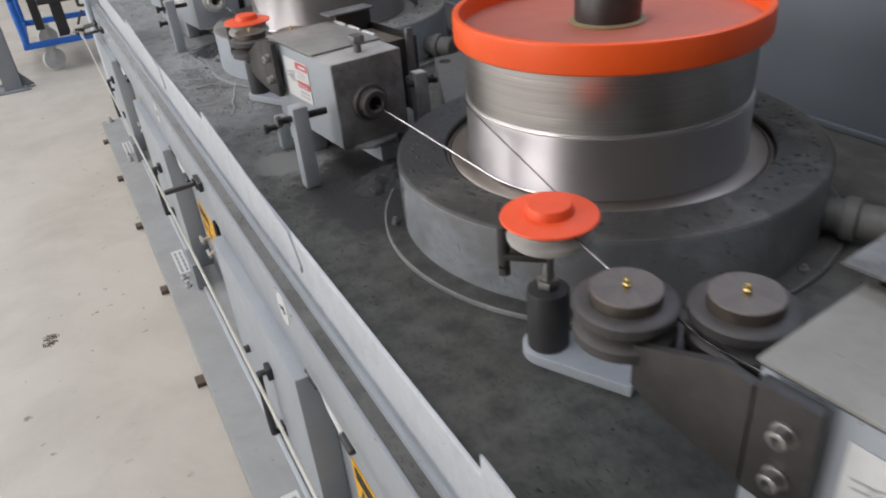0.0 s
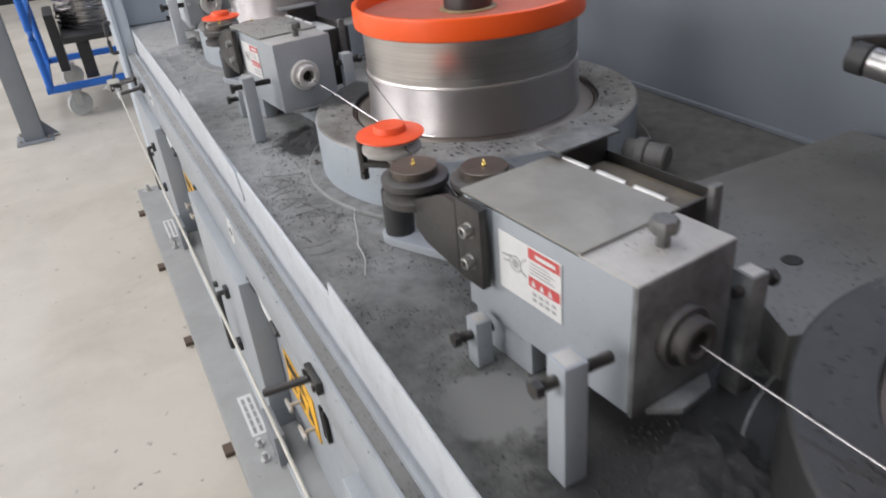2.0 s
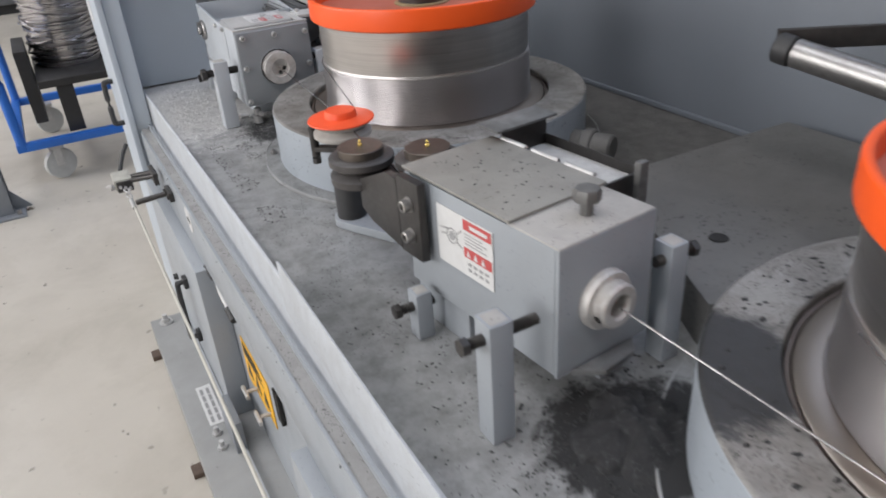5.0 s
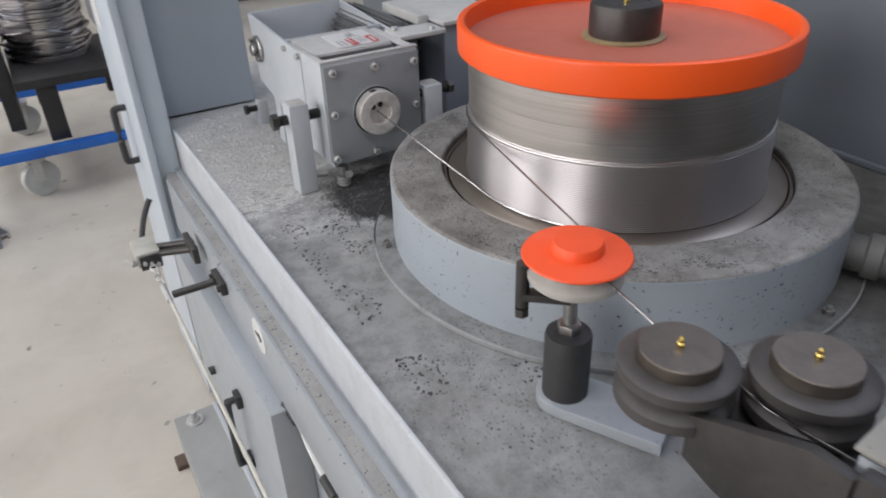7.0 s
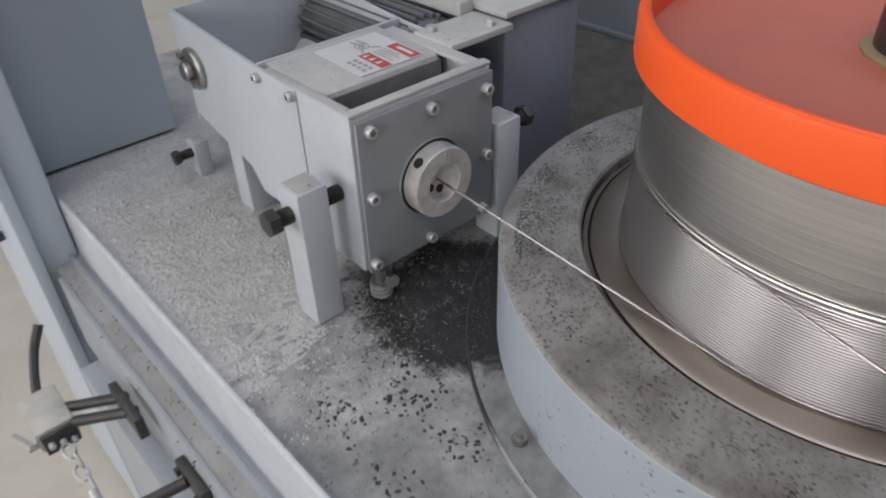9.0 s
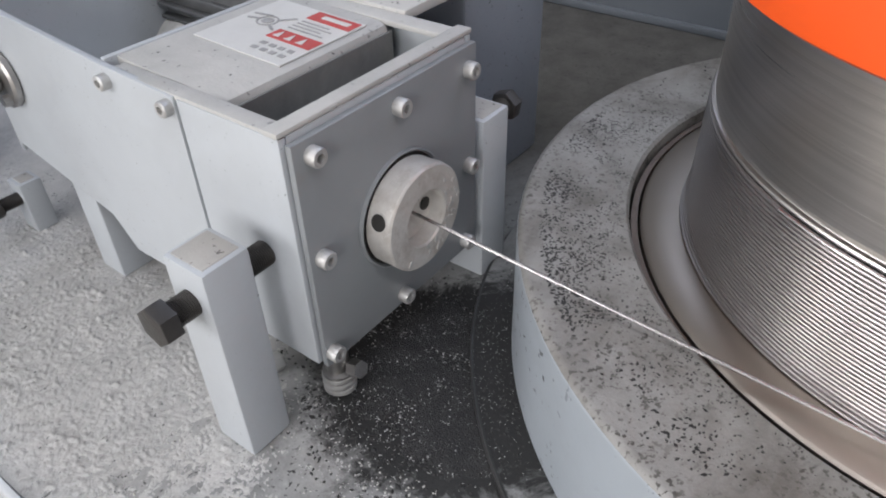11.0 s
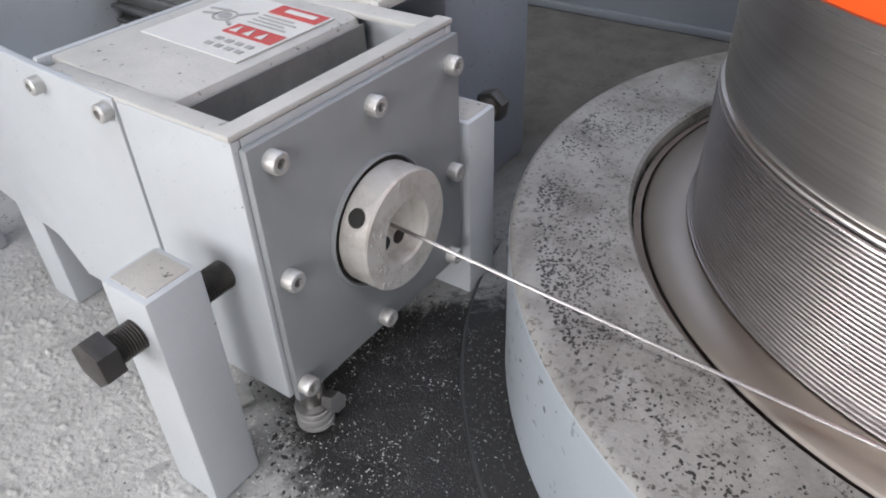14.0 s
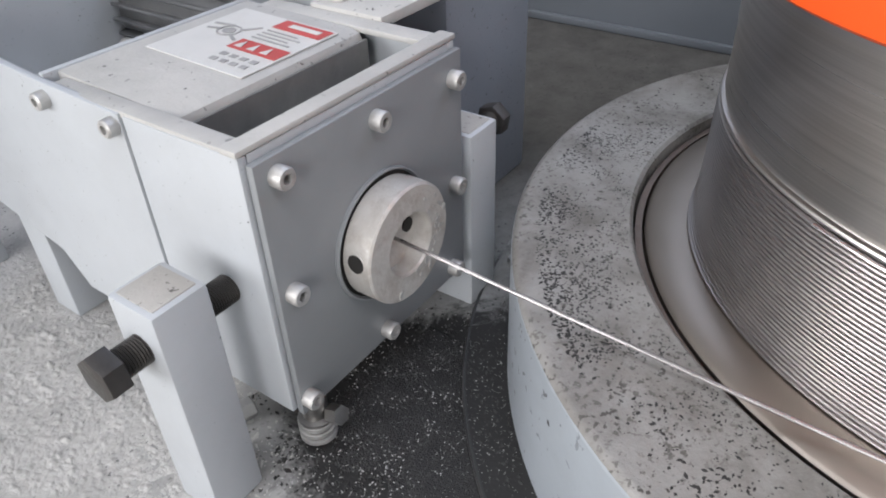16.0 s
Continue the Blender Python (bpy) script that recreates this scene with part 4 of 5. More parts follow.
# ---------------------------------------------------------------- incoming die box
def entry_box():
    y0 = 3.727
    t = thing("entry_die_box", pose(0.434, y0, BED_Z), "pale grey entry die box with open soap hopper, dusted white", "die box")
    w = 0.183
    zb, zt = 0.052, 0.230
    part("side_wall", bx(B(), 0, 0.006, 0.001, 0.090, zb, zt - 0.001, 0.0015), PALE, t)
    part("side_wall", bx(B(), w - 0.006, w, 0.001, 0.090, zb, zt - 0.001, 0.0015), PALE, t)
    part("front_wall", bx(B(), 0.0062, w - 0.0062, 0.001, 0.010, zb, zt - 0.001, 0.0015), PALE, t)
    part("inner_block", bx(B(), 0.0062, w - 0.0062, 0.0105, 0.090, zb, 0.15), SOAP_TOP, t)
    part("front_rim", bx(B(), -0.001, w + 0.001, 0.0003, 0.0125, zt - 0.0008, zt + 0.003, 0.0015), SOAP_TOP, t, "soap dusted top rim")
    part("middle_block", bx(B(), 0.0064, w - 0.0064, 0.092, 0.156, zb + 0.01, 0.20), PALE, t)
    # lid: rounded front edge, with an open pocket between it and the front wall
    bm = B()
    prism(bm, [(0.060, 0.196), (0.061, 0.221), (0.064, 0.2275), (0.070, 0.2300), (0.172, 0.2330), (0.172, 0.205)], 0.0137, w - 0.0177,
          Matrix(((0, 0, 1, 0), (1, 0, 0, 0), (0, 1, 0, 0), (0, 0, 0, 1))), 0.0015)
    lid = part("lid", bm, SOAP_TOP, t, "soap dusted lid with rounded front edge")
    # dark sheet before the lid: the pocket's shade and soot put into its colour
    part("pocket_face", bx(B(), 0.0145, w - 0.0185, 0.0575, 0.0594, 0.151, 0.2245), surface("sooty_pocket_shade", (0.18, 0.18, 0.175), (0.11, 0.11, 0.11), 30, (0.4, 0.7), 0.6, bump=0.3), t, "powdery face with the open pocket's shade painted dark")
    part("top_edge", bx(B(), 0.001, 0.0135, 0.0130, 0.160, zt - 0.003, zt + 0.001, 0.001), SOAP_TOP, t)
    part("top_edge", bx(B(), w - 0.0175, w - 0.001, 0.0130, 0.160, zt - 0.003, zt + 0.001, 0.001), SOAP_TOP, t)
    danger_label(plane_m((0.066, 0.155, 0.2327), (0, -1, -0.0294), (1, 0, 0)), 0.086, 0.084, lid)
    # front panel with socket screws
    panel = part("front_panel", bx(B(), 0.003, w - 0.001, -0.005, 0.0002, 0.050, 0.225, 0.0015), PANEL, t, "satin grey screwed front panel")
    me = None
    for x, z in ((0.017, 0.214), (0.094, 0.212), (0.171, 0.208), (0.013, 0.142), (0.171, 0.130), (0.009, 0.062), (0.086, 0.059), (0.166, 0.060)):
        at = Matrix.Translation((x, -0.005, z)) @ Matrix.Rotation(radians(90), 4, "X")
        if me is None:
            s = part("socket_screw", lathe(B(), [(0.0062, 0.0), (0.0064, 0.0065), (0.0055, 0.0078), (0.0030, 0.0078), (0.0028, 0.003), (0, 0.003)], 18), ZINC, panel, "dusty socket head screw", at)
            me = s.data
        else:
            shared("socket_screw", me, panel, at, "dusty socket head screw")
    for y in (0.098, 0.164):
        bm = B()
        lathe(bm, [(0.0055, 0.0), (0.0055, 0.006), (0.0045, 0.007), (0.0026, 0.007), (0.0026, 0.003), (0, 0.003)], 16, plane_m((-0.0006, y, 0.222), (0, -1, 0), (0, 0, 1)))
        part("side_screw", bm, ZINC, t, "small socket screw")
    # hopper
    hx0, hx1, hy1, ht = -0.0005, w + 0.02, 0.370, 0.232
    for x0 in (hx0, hx1 - 0.005):
        part("hopper_side", prism(B(), [(0.092, 0.062), (0.092, 0.2300), (0.168, ht), (hy1, ht + 0.016), (hy1 - 0.02, 0.115), (0.225, 0.090), (0.205, 0.062)], 0.0, 0.005, Matrix(((0, 0, 1, x0), (1, 0, 0, 0), (0, 1, 0, 0), (0, 0, 0, 1))), 0.001), PALE, t, "pale sheet metal side of box and soap hopper")
    part("hopper_back", bx(B(), hx0 + 0.0052, hx1 - 0.0052, hy1 - 0.006, hy1 - 0.001, 0.10, ht + 0.016, 0.001), PALE, t)
    part("hopper_front", bx(B(), hx0 + 0.0052, hx1 - 0.0052, 0.1685, 0.1735, 0.10, ht + 0.002, 0.001), PALE, t)
    bm = B()
    g = 14
    vs = [[bm.verts.new((hx0 + 0.0053 + (hx1 - hx0 - 0.0106) * a / g, 0.174 + (hy1 - 0.181) * b2 / g,
                         0.168 + 0.018 * noise.noise(Vector((a * 0.35, b2 * 0.35, 1.7))) - 0.02 * math.sin(math.pi * a / g))) for a in range(g + 1)] for b2 in range(g + 1)]
    for a in range(g):
        for b2 in range(g):
            bm.faces.new((vs[b2][a], vs[b2][a + 1], vs[b2 + 1][a + 1], vs[b2 + 1][a]))
    part("hopper_soap", bm, SOAP, t, "heap of pale soap powder")
    # rear knob, feet, drain fitting
    bm = B()
    rod(bm, (0.0, 0.325, 0.185), (-0.008, 0.325, 0.185), 0.026, 24, 0.002)
    rod(bm, (-0.008, 0.325, 0.185), (-0.018, 0.325, 0.185), 0.012, 16, 0.002)
    rod(bm, (-0.008, 0.313, 0.170), (-0.014, 0.313, 0.170), 0.005, 8)
    rod(bm, (-0.008, 0.339, 0.200), (-0.014, 0.339, 0.200), 0.005, 8)
    part("bearing_cap", bm, STEEL, t, "round steel bearing cap")
    for x0, x1, ya, yb, z1 in ((0.005, 0.045, 0.262, 0.295, 0.099), (0.125, 0.16, 0.262, 0.295, 0.099), (0.04, 0.13, 0.09, 0.20, 0.061)):
        part("foot", bx(B(), x0, x1, ya, yb, 0.0005, z1, 0.002), PALE, t)
    bm = B()
    lathe(bm, [(0.012, 0.002), (0.013, 0.006), (0.0125, 0.018), (0.015, 0.020), (0.015, 0.028), (0.011, 0.030), (0.011, 0.050), (0, 0.050)], 18, Matrix.Translation((0.024, 0.010, 0)) @ Matrix.Scale(0.80, 4))
    lathe(bm, [(0.007, 0), (0.007, 0.010), (0, 0.010)], 6, Matrix.Translation((0.028, -0.001, 0.026)) @ Matrix.Rotation(radians(70), 4, "X"))
    part("drain_fitting", bm, STEEL, t, "shiny pipe fitting under the box")
    for k in range(3):
        part("clip_band", lathe(B(), [(0.0112, 0.004 + 0.006 * k), (0.0128, 0.0045 + 0.006 * k), (0.0128, 0.0075 + 0.006 * k), (0.0112, 0.008 + 0.006 * k)], 20, Matrix.Translation((0.024, 0.010, 0))), ZINC, t, "bright band of a hose clip")
    bm = B()
    rod(bm, (-0.008, 0.066, 0.011), (0.012, 0.060, 0.011), 0.008, 6, 0.001)
    part("loose_nut", bm, ZINC, t)
    seat = Matrix.Translation((0.091, -0.005, 0.135)) @ Matrix.Rotation(radians(90), 4, "X")
    part("seat_ring", lathe(B(), [(0.0440, 0.0), (0.0440, 0.0020), (0.0430, 0.0028), (0.0420, 0.0020), (0.0415, 0.0)], 64, seat), PANEL, t, "raised rim round the nozzle")
    # black disc behind the nozzle, the gap's shade as colour
    part("seat_gap", lathe(B(), [(0.0416, 0.0006), (0.036, 0.0008), (0, 0.0008)], 48, seat), GAP, t, "dark gap round the nozzle")
    # turning nozzle
    at = (0.091, -0.0062, 0.135)
    bm = B()
    cut = Matrix.Rotation(radians(90), 4, "X")
    lathe(bm, [(0.0385, 0.0), (0.0393, 0.001), (0.0393, 0.0195), (0.0380, 0.0208), (0.0215, 0.0212), (0.0203, 0.0200), (0.0196, 0.0090), (0.0060, 0.0085), (0.0030, 0.0060), (0, 0.0060)], 72, cut)
    noz = part("nozzle", bm, ALU, t, "round aluminium nozzle with radial holes", pose(*at))
    for k in range(3):
        a = radians(120 * k)
        d = Vector((math.sin(a), 0, math.cos(a)))
        m = Matrix.Translation(d * 0.0388 + Vector((0, -0.0105, 0))) @ d.to_track_quat("Z", "Y").to_matrix().to_4x4()
        hole = part("radial_hole", lathe(B(), [(0.0068, 0.0004), (0.0064, 0.0009), (0.0058, 0.0007)], 24, m), ALU, noz, "worn edge of a radial hole")
        part("hole_bottom", lathe(B(), [(0.0060, 0.0008), (0, 0.0008)], 24, m), GAP, hole)
    for deg in (84, 151):
        a = radians(-deg)
        bm = B()
        rod(bm, (0.0128 * math.sin(a), -0.0085, 0.0128 * math.cos(a)), (0.0128 * math.sin(a), -0.0096, 0.0128 * math.cos(a)), 0.0050, 18)
        part("bore_hole", bm, GAP, noz)
    # chipped scale on the worn face
    rnd = random.Random(31)
    bm = B()
    for k in range(26):
        a = rnd.gauss(-0.9, 0.8)
        r0 = rnd.uniform(0.0225, 0.0365)
        m = Matrix.Translation((r0 * math.sin(a), -0.0212, r0 * math.cos(a))) @ Matrix.Rotation(rnd.uniform(0, 6), 4, "Y") @ Matrix.Rotation(radians(90), 4, "X")
        q = rnd.uniform(0.0006, 0.0018)
        prism(bm, [(q * (1 + rnd.random()) * math.cos(u), q * math.sin(u)) for u in (0.2, 1.1, 2.3, 3.3, 4.2, 5.4)], -0.0002, 0.0004, m)
    tagged(part("scale_chips", bm, ZINC, noz, "pale chips on the worn face"), kind="stuff")
    return t, noz, at


ENTRY, NOZZLE, NOZZLE_AT = entry_box()
clamp_post(0.3755, 3.742, 0.905, 1, mat=PALE, w=0.035, reach=0.030, bolt_z=-0.006, big=1.33, label="upright pale grey post with a dark clamping bolt")
clamp_post(0.430, 4.120, 0.795, 1, "rear clamp posts", PALE, 0.022, reach=0.0, bolt_z=0.004, label="short pale post with a zinc bolt behind the die box")
clamp_post(0.627, 3.722, 0.896, -1, mat=PALE, w=0.036, big=1.25, out=0.030, bolt_z=0.006, label="upright pale grey post beside the entry box")


# gear unit and motor behind the entry box
def gear_unit():
    t = thing("gear_unit", pose(0.720, 3.905, BED_Z), "tall blue-grey gear housing with a finned motor behind", "gear unit")
    # housing and motor foot carry their shade as darker paint
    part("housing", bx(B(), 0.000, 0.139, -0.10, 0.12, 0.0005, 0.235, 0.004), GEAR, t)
    part("top_plate", bx(B(), -0.006, 0.143, -0.108, 0.124, 0.2355, 0.243, 0.0015), SOAP_TOP, t, "soap dusted top plate")
    flange = part("side_flange", bx(B(), -0.105, -0.007, -0.120, -0.055, 0.226, 0.234, 0.0015), SOAP_TOP, t, "soap dusted flange plate")
    for x, y in ((-0.09, -0.07), (-0.03, -0.105)):
        part("flange_bolt", lathe(B(), [(0.007, 0.2342), (0.007, 0.2395), (0.0055, 0.2410), (0, 0.2410)], 6, Matrix.Translation((x, y, 0))), ZINC, flange)
    part("hinge_bar", bx(B(), -0.030, -0.007, -0.054, 0.10, 0.2300, 0.2480, 0.003), SOAP_TOP, t)
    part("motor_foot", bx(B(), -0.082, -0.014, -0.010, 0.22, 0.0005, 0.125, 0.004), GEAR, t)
    axis = Matrix.Translation((-0.062, -0.035, 0.184)) @ Matrix.Rotation(radians(-90), 4, "X")
    mt = part("motor", lathe(B(), [(0, 0), (0.040, 0.0), (0.0445, 0.006), (0.0445, 0.24), (0.036, 0.25), (0, 0.25)], 40, axis), MOTOR, t, "dark electric motor")
    for k in range(24):
        part("cooling_fin", bx(B(), -0.0014, 0.0014, 0.042, 0.0525, 0.010, 0.235, 0.0006, axis @ Matrix.Rotation(2 * math.pi * k / 24, 4, "Z")), MOTOR, mt)


gear_unit()


# ---------------------------------------------------------------- powder
def powder_patch(name, label, cx, cy, rx, ry, h, mat, seed, turn=0.0, n=26):
    """A low uneven heap with a ragged rim."""
    bm = B()
    rings = 9
    vs = [[bm.verts.new((cx, cy, BED_Z + 0.001 + h))]]
    for k in range(1, rings + 1):
        row = []
        for j in range(n):
            a = 2 * math.pi * j / n
            e = 1 + 0.35 * noise.noise(Vector((math.cos(a) * 1.6 + seed, math.sin(a) * 1.6, seed * 1.7))) + 0.18 * noise.noise(Vector((math.cos(a) * 5 + seed, math.sin(a) * 5, 3.1))) + 0.12 * noise.noise(Vector((math.cos(a) * 16 + seed, math.sin(a) * 16, 5.1)))
            f = k / rings
            x, y = rx * e * f * math.cos(a), ry * e * f * math.sin(a)
            c, s = math.cos(turn), math.sin(turn)
            z = h * (1 - f ** 1.6) * (1 + 0.7 * noise.noise(Vector((x * 60, y * 60, seed))))
            row.append(bm.verts.new((cx + c * x - s * y, cy + s * x + c * y, BED_Z + 0.0008 + max(0.0, z) + (0.0007 if k < rings else -0.002))))
        vs.append(row)
    for a, b in zip(vs, vs[1:]):
        for j in range(n):
            q = [a[j % len(a)], a[(j + 1) % len(a)], b[(j + 1) % len(b)], b[j % len(b)]]
            q = [v for k, v in enumerate(q) if v not in q[:k]]
            bm.faces.new(q)
    ob = part(name, bm, mat)
    return tagged(ob, label, "powder", kind="stuff")


for i in (1, 2):
    powder_patch("soot_heap", "black drawing powder heaped under the die box nozzle", 0.490, unit_y(i) - 0.945, 0.075, 0.070, 0.022, SOOT, 3.3 + i, 0.0, 64)
powder_patch("soot_patch", "black glittering powder on the bed under the entry nozzle", 0.522, 3.672, 0.092, 0.082, 0.0035, SOOT, 9.1, 0.3, 96)


def crumbs(name, label, count, box, size, mat, seed, z=BED_Z, keep=None, flat=0.45, lift=None):
    """Loose crumbs and flakes, joined."""
    rnd = random.Random(seed)
    verts, faces = [], []
    for _ in range(count):
        x, y = rnd.uniform(box[0], box[1]), rnd.uniform(box[2], box[3])
        if keep and not keep(x, y, rnd):
            continue
        s = size * rnd.uniform(0.4, 1.5)
        a, st = rnd.uniform(0, 6.3), rnd.uniform(0.7, 2.2)
        b0 = len(verts)
        up = lift(x, y) if lift else 0.0
        for k in range(4):
            u = a + k * math.pi / 2
            dx, dy = math.cos(u) * s * (st if k % 2 == 0 else 1), math.sin(u) * s * (st if k % 2 == 0 else 1)
            verts.append((x + dx, y + dy, z + up))
        verts.append((x, y, z + up + s * flat * 2))
        faces += [(b0 + k, b0 + (k + 1) % 4, b0 + 4) for k in range(4)]
    me = bpy.data.meshes.new(name)
    me.from_pydata(verts, [], faces)
    me.materials.append(mat)
    return tagged(new(name, me), label, "debris", kind="stuff")


def scrap(x, y, rnd):
    return min(math.hypot(x + 0.301, y - 2.27), math.hypot(x + 0.306, y - 2.235), math.hypot(x + 0.229, y - 5.51)) < 0.022 * rnd.random() + 0.004


def clear_of_rings(x, y, rnd):
    return all((x - DRUM_X) ** 2 + (y - drum_y(i)) ** 2 > 0.376 ** 2 for i in range(-1, 4))


def on_ring(x, y, rnd):
    return any(0.266 ** 2 < (x - DRUM_X) ** 2 + (y - drum_y(i)) ** 2 < 0.326 ** 2 for i in range(0, 3))


CRUMB = surface("black_crumbs", (0.02, 0.02, 0.02), None, 20, rough=0.6, bump=0)
CRUMB_PALE = surface("pale_crumbs", (0.5, 0.49, 0.46), None, 20, rough=0.6, bump=0)


def on_heap(x, y):
    f = math.hypot((x - 0.522) / 0.092, (y - 3.672) / 0.082)
    flange = 0.0073 if math.hypot(x - DRUM_X, y - drum_y(2)) < 0.374 else 0.0
    return max(flange, 0.0012 + 0.0035 * (1 - min(1.0, f) ** 1.6))


def near_soot(x, y, rnd):
    d = math.hypot((x - 0.51) / 0.13, (y - 3.69) / 0.14) + 0.35 * noise.noise(Vector((x * 25, y * 25, 2.0)))
    return math.hypot(x - DRUM_X, y - drum_y(2)) > 0.3435 and rnd.random() < math.exp(-2.2 * max(0.0, d - 0.5) ** 2 * 6)


def soap_zone(x, y, rnd):
    return rnd.random() < 0.25 + 0.75 * (noise.noise(Vector((x * 30, y * 30, 7.0))) > 0.0) and math.hypot(x - 0.53, y - 3.68) > 0.11


def soap_crust():
    """Swept and trodden soap powder, lumpy, thinning out to the bare bed."""
    x0, x1, y0, y1, step = 0.263, 0.52, 3.56, 4.282, 0.0013
    nx, ny = int((x1 - x0) / step), int((y1 - y0) / step)
    verts, faces = [], []
    for j in range(ny + 1):
        y = y0 + step * j
        for i in range(nx + 1):
            x = x0 + step * i
            broad = noise.noise(Vector((x * 14, y * 14, 3.0)))
            cover = min(1.0, (y - 3.74 + 0.55 * (0.43 - x)) * 5.0) + 0.55 * broad
            cover = min(cover, (0.475 - x) * 22 + 0.3 * broad)
            cover = min(cover, (math.hypot(x - 0.53, y - 3.67) - 0.125) * 14)
            sweep = noise.noise(Vector((x * 40 + 3 * broad, y * 130, 1.0)))
            lumps = noise.noise(Vector((x * 320 + 2 * sweep, y * 250, 5.0))) + 0.5 * noise.noise(Vector((x * 120, y * 90, 8.0)))
            grit = noise.noise(Vector((x * 520, y * 520, 9.0)))
            z = 0.0011 * cover + (0.0011 * sweep + 0.0048 * max(0.0, lumps - 0.12) * (0.35 + max(0.0, noise.noise(Vector((x * 45, y * 45, 12.0))) + 0.25)) + 0.0007 * grit) * max(0.0, min(1.0, cover + 0.4)) - 0.0004
            verts.append((x, y, BED_Z + max(-0.0015, min(0.006, z))))
    for j in range(ny):
        a = j * (nx + 1)
        for i in range(nx):
            faces.append((a + i, a + i + 1, a + i + nx + 2, a + i + nx + 1))
    me = bpy.data.meshes.new("soap_crust")
    me.from_pydata(verts, [], faces)
    me.polygons.foreach_set("use_smooth", [True] * len(faces))
    me.materials.append(CRUST)
    return tagged(new("soap_crust", me), "lumpy pale soap powder swept over the bed by the entry box", "powder", kind="stuff")


CRUST = surface("trodden_soap_powder", (0.52, 0.515, 0.50), (0.37, 0.365, 0.355), 22, (0.4, 0.7), 0.30, coat=0.3, flecks=(0.12, 0.12, 0.12), fleck_scale=240, fleck_cover=(0.66, 0.70), grain=600, bump=0.5)
soap_crust()
# pale grain colour that stands in for glints on the black powder
GLINT = surface("painted_glint_grains", (0.5, 0.5, 0.49), None, 20, rough=0.3, bump=0)
crumbs("soot_crumbs", "black flakes of lubricant on the bed", 9000, (0.268, 0.62, 0.3, 3.2), 0.0013, CRUMB, 5, keep=lambda x, y, r: clear_of_rings(x, y, r) and r.random() < 3.1 - y and noise.noise(Vector((x * 9, y * 9, 0.3))) > -0.05)
crumbs("bed_flakes", "small black flakes on the bed", 3200, (0.30, 0.62, 3.1, 3.75), 0.0017, CRUMB, 55, keep=lambda x, y, r: clear_of_rings(x, y, r) and noise.noise(Vector((x * 12, y * 12, 0.9))) > 0.1, flat=0.2)
crumbs("soot_grains", "fine black powder grains round the entry nozzle", 9000, (0.34, 0.68, 3.5, 3.86), 0.0009, CRUMB, 15, keep=near_soot, lift=on_heap)
crumbs("soot_glints", "pale grains painted as glints in the black powder", 7000, (0.38, 0.68, 3.50, 3.82), 0.00042, GLINT, 25, keep=near_soot, lift=on_heap)
crumbs("ring_crumbs", "black flakes on the drum housings", 15000, (0.41, 1.09, 0.5, 3.75), 0.0008, CRUMB, 6, z=BED_Z + 0.1143, keep=on_ring)
crumbs("coarse_flakes", "black flakes on the sootier drum housings", 3200, (0.41, 1.09, 0.5, 2.6), 0.0030, CRUMB, 36, z=BED_Z + 0.1143, keep=on_ring, flat=0.2)
for i in (1, 2):
    cx, cy = 0.48, unit_y(i) - 0.95
    crumbs("heap_grains", "loose black powder round the soot heap", 2600, (cx - 0.16, cx + 0.12, cy - 0.16, cy + 0.12), 0.0016, CRUMB, 40 + i, keep=lambda x, y, r: clear_of_rings(x, y, r) and r.random() < math.exp(-90 * ((x - cx) ** 2 + (y - cy) ** 2)))
crumbs("ring_dust", "fine soot speckles on the housing by the entry box", 70000, (0.41, 0.80, 3.02, 3.72), 0.0009, CRUMB, 81, z=BED_Z + 0.1143, flat=0.15, keep=lambda x, y, r: on_ring(x, y, r) and r.random() < 1.6 * max(0.0, noise.noise(Vector((x * 26, y * 26, 4.0))) + 0.02 + 0.30 * min(1.0, max(0.0, (y - 3.42) * 6))))
crumbs("soap_crumbs", "white soap grains round the entry box", 4500, (0.268, 0.46, 3.62, 4.28), 0.0007, CRUMB_PALE, 7, keep=soap_zone, flat=0.3)
for i in (2,):
    y0 = unit_y(i) - 0.873
    crumbs("lid_flakes", "black flakes scattered on the die box lid", 90, (0.425, 0.535, y0 + 0.10, y0 + 0.27), 0.0016, CRUMB, 70 + i, z=BED_Z + 0.2248, flat=0.25)
crumbs("floor_scraps", "dark scraps lying on the floor", 60000, (-0.35, -0.2, 2.2, 5.55), 0.0022, RUST, 61, z=0.0, keep=scrap)
crumbs("rail_crumbs", "black flakes on the edge rail", 900, (0.208, 0.252, 0.2, 4.1), 0.0010, CRUMB, 8, z=RAIL_Z - 0.001)


